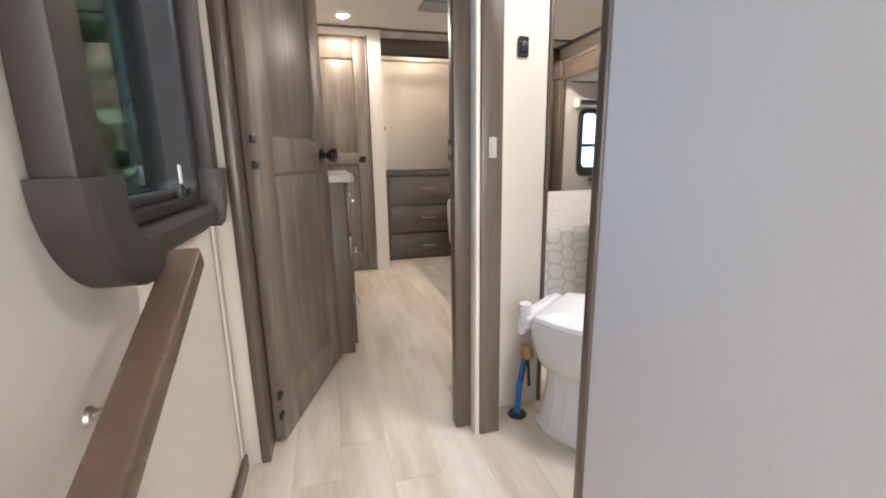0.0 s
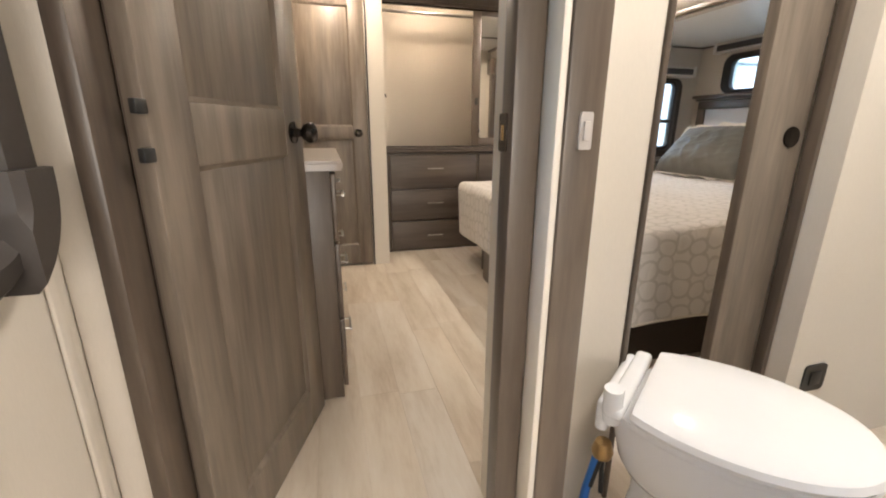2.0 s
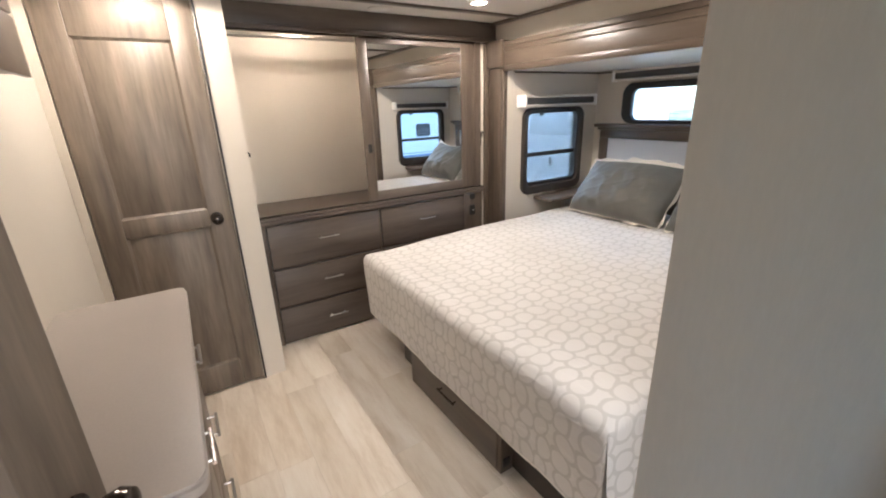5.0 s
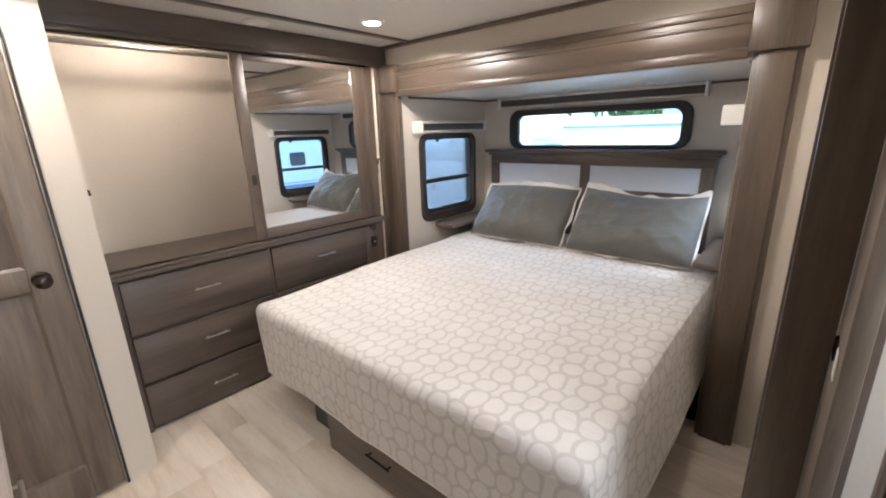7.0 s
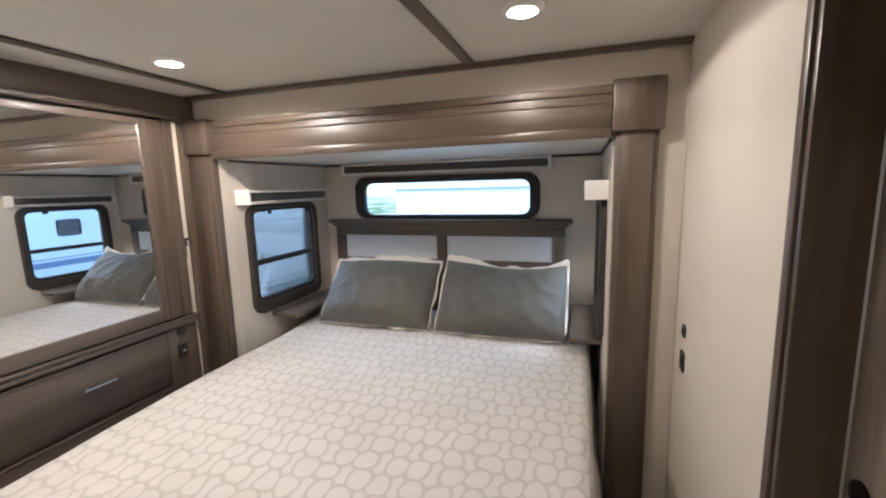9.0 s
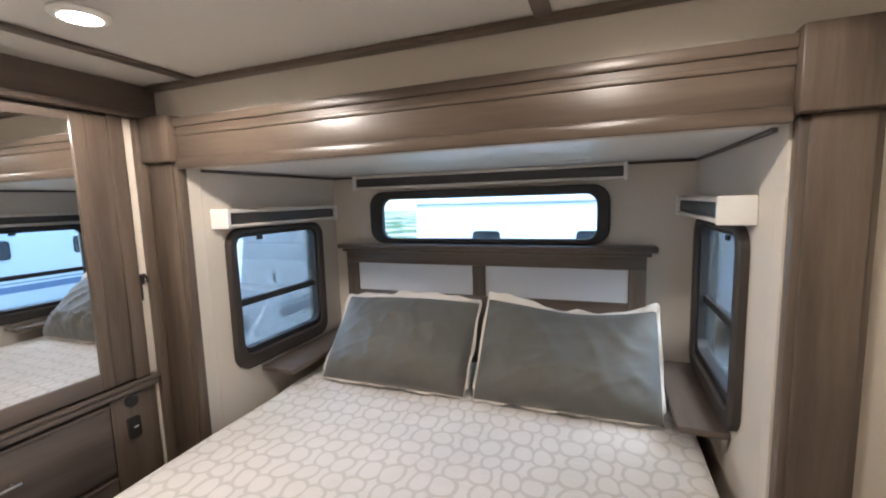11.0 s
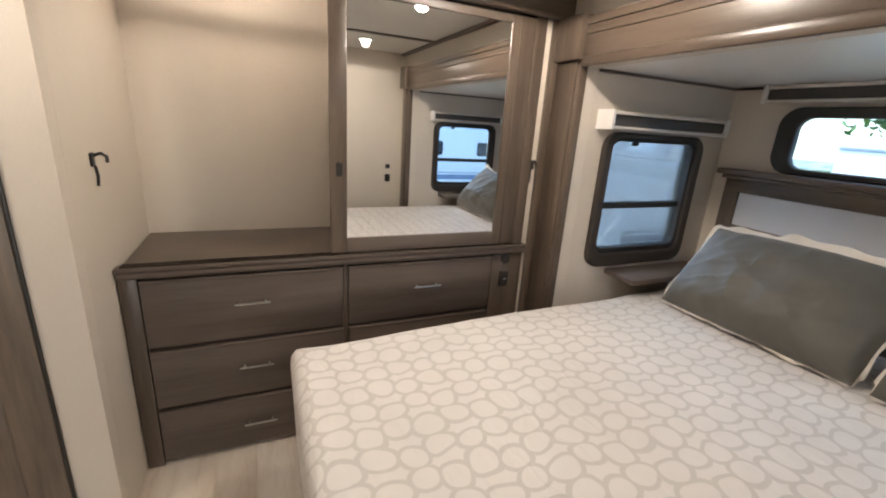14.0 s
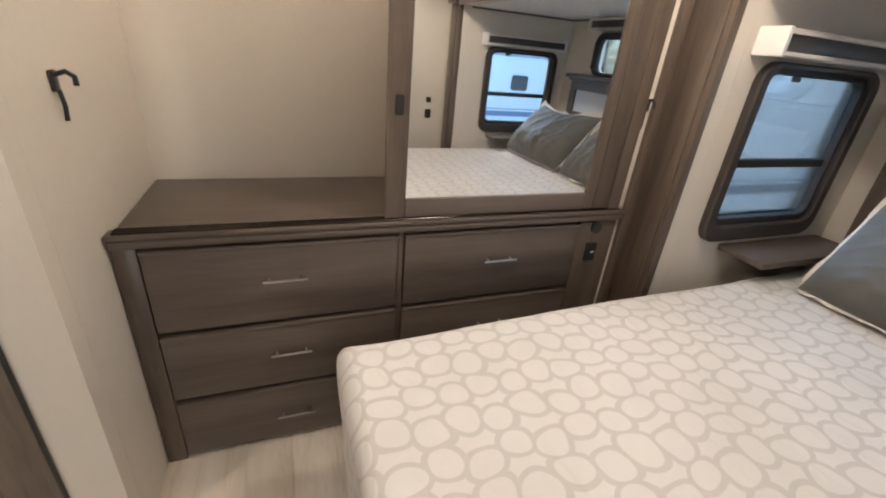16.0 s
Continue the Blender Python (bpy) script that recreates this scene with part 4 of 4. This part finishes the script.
# ---- things: ceiling fixtures ----
for i, (lx, ly) in enumerate(LAMPS):
    d_ = thing("ceiling_light", (lx, ly, CEIL), "round recessed ceiling downlight, switched on", "ceiling light", "recessed downlights")
    part("bezel", lathe([(0.040, -0.001), (0.062, -0.001), (0.063, -0.006), (0.055, -0.013), (0.044, -0.014), (0.042, -0.010)], Matrix.Translation((lx, ly, CEIL)), 36), WHITE, d_, "white bezel")
    part("lens", lathe([(0.0, -0.019), (0.02, -0.018), (0.036, -0.014), (0.041, -0.004)], Matrix.Translation((lx, ly, CEIL)), 36), LAMP_GLOW, d_, "glowing lens")
for x, y in ((1.53, 3.46), (1.66, 4.075), (0.95, 4.05)):
    v_ = thing("ceiling_duct", (x, y, CEIL), "round off-white air duct cover in the ceiling", "air vent", "ceiling air vents")
    part("flange", lathe([(0.030, -0.001), (0.072, -0.001), (0.070, -0.008), (0.056, -0.013), (0.034, -0.013)], Matrix.Translation((x, y, CEIL)), 32), CEILING, v_)
    bm = bmesh.new()
    for k in (-0.03, -0.01, 0.01, 0.03):
        box(x - 0.045, x + 0.045, y + k - 0.003, y + k + 0.003, CEIL - 0.016, CEIL - 0.010, 0.001, bm, 1)
    part("grille", bm, WHITE, v_)
v_ = thing("ceiling_vent", (1.15, 3.32, CEIL), "square grey slatted ceiling vent", "air vent")
part("frame", ring("z", (1.02, 1.28, 3.22, 3.42), (1.05, 1.25, 3.25, 3.39), CEIL - 0.001, CEIL - 0.014, 0.02, 0.01, 0.003), TRAILER_GREY, v_)
for k in range(7):
    part("slat", box(1.051, 1.249, 3.253 + k * 0.0195, 3.267 + k * 0.0195, CEIL - 0.010, CEIL - 0.004, 0.001, None, 1), TRAILER_GREY, v_)
sp = thing("ceiling_speaker", (3.33, 2.62, SZ), "flat round off-white cover in the slide-out ceiling", "ceiling cover")
part("cover", lathe([(0.0, -0.012), (0.055, -0.012), (0.066, -0.007), (0.068, -0.001)], Matrix.Translation((3.33, 2.62, SZ)), 32), SLIDE_CEIL, sp)

# ---- things: pocket door and switches ----
pd = thing("pocket_door", (1.6, 1.745, 0), "taupe wood-grain pocket door slid most of the way open", "door")
part("leaf", box(1.495, 1.671, 1.728, 1.762, 0.01, 1.895, 0.003), DOOR_WOOD, pd)
for y, s in ((1.7275, -1), (1.7625, 1)):
    part("finger_pull", lathe([(0.0, 0.0), (0.010, 0.001), (0.022, 0.002), (0.027, 0.004), (0.028, 0.0)], Matrix.Translation((1.622, y, 0.985)) @ Euler((radians(90 if s < 0 else -90), 0, 0)).to_matrix().to_4x4(), 24), BRONZE, pd, "round dark bronze finger pull")
part("latch_plate", box(1.545, 1.582, 1.7625, 1.765, 0.945, 1.005, 0.001), WHITE, pd, "white sticker plate")


def wall_plate(name, label, at, half, normal, mat, screw=True):
    """A switch or socket plate: normal is 'x' or 'y' with a sign."""
    x, y, z = at
    hw_, hh_ = half
    axis, s = normal[1], (1 if normal[0] == "+" else -1)
    t = thing(name, at, label, "switch" if "switch" in name else "outlet")
    if axis == "y":
        part("plate", plate("y", (x - hw_, x + hw_, z - hh_, z + hh_), y + s * 0.0005, y + s * 0.006, min(hw_, hh_) * 0.35), mat, t)
        part("rocker", box(x - hw_ * 0.5, x + hw_ * 0.5, min(y + s * 0.006, y + s * 0.010), max(y + s * 0.006, y + s * 0.010), z - hh_ * 0.5, z + hh_ * 0.5, 0.001), mat, t)
    else:
        part("plate", plate("x", (y - hw_, y + hw_, z - hh_, z + hh_), x + s * 0.0005, x + s * 0.006, min(hw_, hh_) * 0.35), mat, t)
        part("rocker", box(min(x + s * 0.006, x + s * 0.010), max(x + s * 0.006, x + s * 0.010), y - hw_ * 0.5, y + hw_ * 0.5, z - hh_ * 0.5, z + hh_ * 0.5, 0.001), mat, t)
    return t


wall_plate("light_switch", "small white plate on the door casing", (0.822, 1.487, 1.0), (0.012, 0.031), "-y", LAMINATE)
wall_plate("light_switch", "black rocker switch on the bathroom wall", (0.985, YP0, 1.33), (0.019, 0.032), "-y", BLACK)
wall_plate("light_switch", "round black switch on the cream wall", (2.45, YP1, 0.975), (0.021, 0.021), "+y", BLACK)
wall_plate("power_outlet", "black power outlet on the cream wall", (2.45, YP1, 0.862), (0.026, 0.036), "+y", BLACK)
wall_plate("power_outlet", "black power outlet low on the bathroom wall", (1.80, YP0, 0.27), (0.045, 0.045), "-y", BLACK)
st = thing("strike_plate", (0.716, 1.62, 0.99), "dark bronze strike plate on the door jamb", "strike plate")
part("plate", plate("x", (1.566, 1.600, 0.962, 1.030), 0.7155, 0.7125, 0.006), BRONZE, st)
part("latch_hole", box(0.7115, 0.7124, 1.577, 1.589, 0.982, 1.010, 0.0003), BRASS, st, "worn brass latch opening")

# ---- things: handrail ----
rail = thing("handrail", (0.05, 0.9, 0.7), "glossy brown wooden handrail sloping along the stair wall", "handrail")
ang = math.atan(0.497)
M_ = Matrix.Translation((0.082, 1.02, 0.832)) @ Euler((ang, 0, 0)).to_matrix().to_4x4()
part("rail", box(-0.025, 0.026, -2.0, 0.0, -0.040, 0.0, 0.007, None, 3, M_), RAIL_WOOD, rail)
for d_ in (-0.22, -1.5):
    p = M_ @ Vector((0.0, d_, -0.030))
    br = part("bracket", tube([p, p + Vector((0, 0, -0.03)), Vector((0.004, p.y, p.z - 0.06))], 0.006), NICKEL, rail, "metal wall bracket")
    part("rosette", lathe([(0.0, 0.0), (0.014, 0.0), (0.012, 0.005), (0.006, 0.008)], Matrix.Translation((0.0005, p.y, p.z - 0.06)) @ Euler((0, radians(90), 0)).to_matrix().to_4x4(), 20), NICKEL, br)

# ---- things: toilet ----
toilet = thing("toilet", (1.15, 1.40, 0), "white porcelain toilet with a closed lid in the bathroom", "toilet")
TC, TA = Vector((1.165, 1.405, 0)), radians(-52)   # centre, heading of its front


def oval(z, length, width, shift, n=48, back=0.75, flat=9.0):
    """A ring of an egg-shaped bowl: longer to the front."""
    pts = []
    for k in range(n):
        a = 2 * math.pi * k / n
        l = (length if math.cos(a) > 0 else length * back) * math.cos(a) + shift
        l = max(l, -flat)
        wd = width * math.copysign(abs(math.sin(a)) ** 0.85, math.sin(a))
        pts.append(TC + Vector((l * math.cos(TA) - wd * math.sin(TA), l * math.sin(TA) + wd * math.cos(TA), z)))
    return pts


def skin(rows, cap=True):
    bm = bmesh.new()
    v = [[bm.verts.new(p) for p in row] for row in rows]
    for a, b in zip(v, v[1:]):
        for k in range(len(a)):
            bm.faces.new((a[k], a[(k + 1) % len(a)], b[(k + 1) % len(a)], b[k]))
    if cap:
        bm.faces.new(v[0][::-1])
        bm.faces.new(v[-1])
    return bm


part("base", skin([oval(0.001, 0.150, 0.125, -0.03, back=1.0), oval(0.012, 0.152, 0.127, -0.03, back=1.0), oval(0.03, 0.140, 0.115, -0.03, back=1.0), oval(0.16, 0.120, 0.098, -0.03, back=1.0), oval(0.235, 0.122, 0.100, -0.03, back=1.0)]), PORCELAIN, toilet)
for k in (32, 35, 38, 41):
    part("base_rib", tube([oval(z, r, r * 0.82, -0.03, back=1.0)[k] for z, r in ((0.04, 0.137), (0.16, 0.119), (0.22, 0.120))], 0.005, 8), PORCELAIN, toilet)
part("bowl", skin([oval(0.2355, 0.125, 0.104, -0.03, back=1.0), oval(0.252, 0.160, 0.134, -0.02, back=0.97), oval(0.285, 0.198, 0.162, -0.005, back=0.94), oval(0.34, 0.222, 0.176, 0.0, back=0.92), oval(0.40, 0.235, 0.182, 0.0, back=0.92), oval(0.412, 0.234, 0.181, 0.0, back=0.92), oval(0.415, 0.225, 0.174, 0.0, back=0.92)]), PORCELAIN, toilet)
part("seat", skin([oval(0.4155, 0.243, 0.185, 0.0, back=1.0, flat=0.15), oval(0.422, 0.246, 0.187, 0.0, back=1.0, flat=0.15), oval(0.430, 0.243, 0.185, 0.0, back=1.0, flat=0.15)]), PORCELAIN, toilet)
lid = part("lid", skin([oval(0.4305, 0.245, 0.187, 0.0, back=1.0, flat=0.15), oval(0.440, 0.250, 0.190, 0.0, back=1.0, flat=0.15), oval(0.452, 0.243, 0.185, 0.0, back=1.0, flat=0.15), oval(0.458, 0.222, 0.168, 0.0, back=1.0, flat=0.135), oval(0.460, 0.10, 0.08, 0.0, back=1.0, flat=0.06)]), PORCELAIN, toilet)
M_ = Matrix.Translation(TC) @ Euler((0, 0, TA)).to_matrix().to_4x4()
part("hinge_bar", box(-0.205, -0.165, -0.15, 0.15, 0.4155, 0.445, 0.012, None, 3, M_), PORCELAIN, toilet)
part("back_rim", box(-0.225, -0.195, -0.13, 0.13, 0.36, 0.440, 0.014, None, 3, M_), PORCELAIN, toilet)
lv = [TC + Vector((-0.19 * math.cos(TA) - s * math.sin(TA), -0.19 * math.sin(TA) + s * math.cos(TA), z)) for s, z in ((-0.120, 0.40), (-0.132, 0.44), (-0.136, 0.485))]
part("flush_lever", tube(lv, 0.020, 14), PORCELAIN, toilet, "white flush lever")
part("water_valve", lathe([(0.0, 0.0), (0.022, 0.004), (0.026, 0.02), (0.018, 0.045), (0.0, 0.05)], Matrix.Translation((0.985, 1.535, 0.245)), 16), BRASS, toilet, "brass water valve")
part("valve_knob", tube([(0.972, 1.545, 0.15), (0.985, 1.535, 0.245)], 0.005), BLACK, toilet)
pipe = thing("water_pipe", (0.965, 1.563, 0), "blue water pipe rising from a black floor flange", "pipe")
part("pipe", tube([(0.965, 1.563, 0.006), (0.970, 1.560, 0.12), (0.982, 1.548, 0.235)], 0.011, 12), BLUE, pipe)
part("floor_flange", lathe([(0.0, 0.0005), (0.036, 0.0005), (0.034, 0.006), (0.012, 0.010)], Matrix.Translation((0.965, 1.563, 0)), 24), BLACK, pipe, "black floor flange")
part("valve_lever", tube([(0.995, 1.545, 0.235), (1.000, 1.540, 0.13)], 0.006), BLACK, pipe, "black valve lever")
fr_ = thing("floor_register", (1.42, 1.42, 0), "low metal floor register in the bathroom", "air vent")
part("cover", box(1.36, 1.48, 1.40, 1.44, 0.0005, 0.012, 0.003), NICKEL, fr_)

# ---- outdoors ----
GZ = -1.45
structure("ground", box(-120, 120, -120, 120, GZ - 0.5, GZ, 0), GROUND, "gravel lot with patches of grass", "ground")


def trailer(at, turn, length, height, depth, stripe, label, lettered=False):
    """A parked travel trailer: shell with rounded edges, roof, roof unit, windows, skirt stripe, wheels. Drawn along x, near side at y 0."""
    t = thing("travel_trailer", (0, 0, 0), label, "trailer", "parked trailers")
    part("shell", box(0, length, 0, depth, 0.55, height, 0.10, None, 4), TRAILER, t)
    part("roof", box(0.05, length - 0.05, 0.05, depth - 0.05, height - 0.02, height + 0.06, 0.03), WHITE, t)
    part("roof_unit", box(length * 0.45, length * 0.45 + 0.9, depth * 0.3, depth * 0.7, height + 0.061, height + 0.34, 0.06, None, 3), WHITE, t)
    part("roof_vent", box(length * 0.2, length * 0.2 + 0.4, depth * 0.35, depth * 0.6, height + 0.061, height + 0.19, 0.03), TRAILER_GREY, t)
    part("gutter", box(0.05, length - 0.05, -0.035, 0.0, height - 0.16, height - 0.11, 0.01), TRAILER_GREY, t, "grey gutter rail")
    part("stripe", box(0.12, length - 0.12, -0.006, -0.001, 0.95, 1.12, 0), stripe, t, "coloured side stripe", False)
    part("stripe", box(0.12, length - 0.12, -0.006, -0.001, 1.17, 1.21, 0), TRAILER_GREY, t, "", False)
    for k in () if lettered else (0.14, 0.36, 0.74):
        wd = part("window", ring("y", (length * k, length * k + 0.62, 1.80, 2.28), (length * k + 0.04, length * k + 0.58, 1.84, 2.24), -0.001, -0.03, 0.09, 0.06), RUBBER, t)
        part("pane", plate("y", (length * k + 0.03, length * k + 0.59, 1.83, 2.25), -0.012, -0.006, 0.06), DARK_GLASS, wd, "", False)
    dr = part("door", plate("y", (length * 0.58, length * 0.58 + 0.7, 0.75, 2.65), -0.02, -0.001, 0.08), TRAILER, t)
    part("door_handle", box(length * 0.58 + 0.58, length * 0.58 + 0.64, -0.045, -0.021, 1.65, 1.8, 0.008), BLACK, dr)
    part("chassis", box(0.2, length - 0.2, 0.25, depth - 0.25, 0.38, 0.549, 0.01), TYRE, t)
    for k in (0.47, 0.57):
        for y in (0.12, depth - 0.32):
            M2 = Matrix.Translation((length * k, y + 0.2, 0.36)) @ Euler((radians(90), 0, 0)).to_matrix().to_4x4()
            wh = part("wheel", lathe([(0.20, 0.0), (0.34, 0.02), (0.36, 0.06), (0.36, 0.15), (0.34, 0.20), (0.20, 0.21)], M2, 28), TYRE, t)
            part("rim", lathe([(0.0, 0.03), (0.12, 0.02), (0.19, 0.01), (0.199, 0.20)], M2, 20), NICKEL, wh)
    if lettered:
        # faded lettering drawn as plain bars
        for k in range(9):
            part("lettering", box(3.40 + k * 0.25, 3.57 + k * 0.25, -0.006, -0.001, 1.55, 1.74, 0), TRAILER_GREY, t, "grey bar of lettering", False)
        part("hatch", box(3.55, 4.1, -0.012, -0.001, 1.05, 1.38, 0.004), TRAILER_GREY, t, "grey hatch panel")
    t.matrix_basis = at @ turn
    return t


R0 = Matrix.Identity(4)
trailer(pose(-0.2, 7.9, GZ), R0, 11.5, 3.85, 2.5, TRAILER_GREY, "white travel trailer with grey stripe parked alongside", True)
trailer(pose(10.3, 6.6, GZ), pose(0, 0, 0, 0, 0, -90), 10.0, 3.02, 2.5, TRAILER_GREY, "low white travel trailer with a grey gutter", False)
trailer(pose(10.5, -8.0, GZ), pose(0, 0, 0, 0, 0, 180), 9.0, 3.0, 2.5, TRAILER_BLUE, "white travel trailer with blue stripes", False)


def tree(x, y, height, seed):
    rnd = random.Random(seed)
    t = thing("tree", (x, y, GZ), "leafy green deciduous tree behind the trailers", "tree", "trees round the lot")
    bm = lathe([(0.20, 0), (0.15, 0.4), (0.12, height * 0.35), (0.05, height * 0.8)], Matrix.Translation((x, y, GZ)), 10)
    tips = []
    for k in range(16):
        a, z0 = rnd.uniform(0, 6.28), height * rnd.uniform(0.18, 0.7)
        ln = height * rnd.uniform(0.16, 0.30) * (1.15 - z0 / height)
        p0 = Vector((x, y, GZ + z0))
        p1 = p0 + Vector((math.cos(a) * ln, math.sin(a) * ln, ln * rnd.uniform(0.2, 0.8)))
        tube([p0, (p0 + p1) / 2 + Vector((0, 0, 0.1)), p1], 0.035, 6, bm)
        tips += [p1, (p0 + p1) / 2 + Vector((0, 0, 0.25))]
    part("trunk", bm, BARK, t)
    verts, faces = [], []
    for p in tips + [Vector((x, y, GZ + height * 0.9))]:
        for _ in range(230):
            d = Vector((rnd.gauss(0, 1), rnd.gauss(0, 1), rnd.gauss(0, 0.8))) * height * 0.062
            c = p + d
            u = Vector((rnd.gauss(0, 1), rnd.gauss(0, 1), rnd.gauss(0, 1))).normalized()
            w_ = u.cross(Vector((rnd.gauss(0, 1), rnd.gauss(0, 1), rnd.gauss(0, 1)))).normalized()
            s = rnd.uniform(0.08, 0.17)
            k = len(verts)
            verts += [c - u * s, c + w_ * s * 0.5, c + u * s, c - w_ * s * 0.5]
            faces.append((k, k + 1, k + 2, k + 3))
    me = bpy.data.meshes.new("crown")
    me.from_pydata([v - Vector((x, y, GZ)) for v in verts], [], faces)
    me.materials.append(LEAF)
    cr = new("crown", me)
    cr.parent = t
    return t


for k, (x, y, h) in enumerate(((-3.0, 7.6, 6.0), (-4.6, 10.5, 7.5), (-1.8, 10.8, 7.0), (-6.5, 14.0, 8.5), (-3.2, 14.5, 8.0), (-5.5, 6.5, 6.0), (16.0, 2.0, 8.0), (17.5, 7.0, 9.0), (15.5, -4.0, 8.0), (-2.0, 6.6, 4.6), (-1.6, 7.6, 4.8), (-2.8, 5.8, 4.4), (-3.6, 7.0, 4.6), (-3.5, 9.6, 6.0), (-2.3, 8.3, 5.0), (-5.2, 13.0, 8.0), (-4.0, 8.6, 5.0), (6.0, -12.0, 8.5), (1.5, -13.0, 8.0))):
    tree(x, y, h, 40 + k)

# ---- plank floor ----
def planks(parent, x0, x1, y0, y1, seed, wide=0.152, long=0.92, skip=None):
    """Staggered vinyl planks with bevelled edges, each an object of its own on a few shared meshes."""
    rnd = random.Random(seed)
    cache = {}
    x = x0
    while x < x1 - 0.01:
        w_ = min(wide, x1 - x)
        y = y0 - rnd.uniform(0, long)
        while y < y1 - 0.005:
            a, b = max(y, y0), min(y + long, y1)
            if b - a > 0.004:
                key = (round(w_, 3), round(b - a, 3))
                if key not in cache:
                    bm = box(0, w_ - 0.0003, 0, b - a - 0.0003, -0.0135, 0.0, 0.0006, None, 1)
                    me = bpy.data.meshes.new("plank")
                    bm.to_mesh(me)
                    bm.free()
                    me.materials.append(FLOOR)
                    cache[key] = me
                ob = new("plank", cache[key])
                ob.parent = parent
                ob.location = (x, a, 0)
            y += long
        x += wide


floor = thing("floor", (0, 0, 0), "pale oak plank vinyl floor with staggered joints", "floor", "", "structure")
planks(floor, 0.0, XS + 0.06, 0.986, YC - 0.02, 3)
floor_bath = thing("floor_bath", (0, 0, 0), "pale oak plank vinyl floor of the bathroom", "floor", "", "structure")
planks(floor_bath, 0.889, 2.299, -2.2, 0.9855, 5)
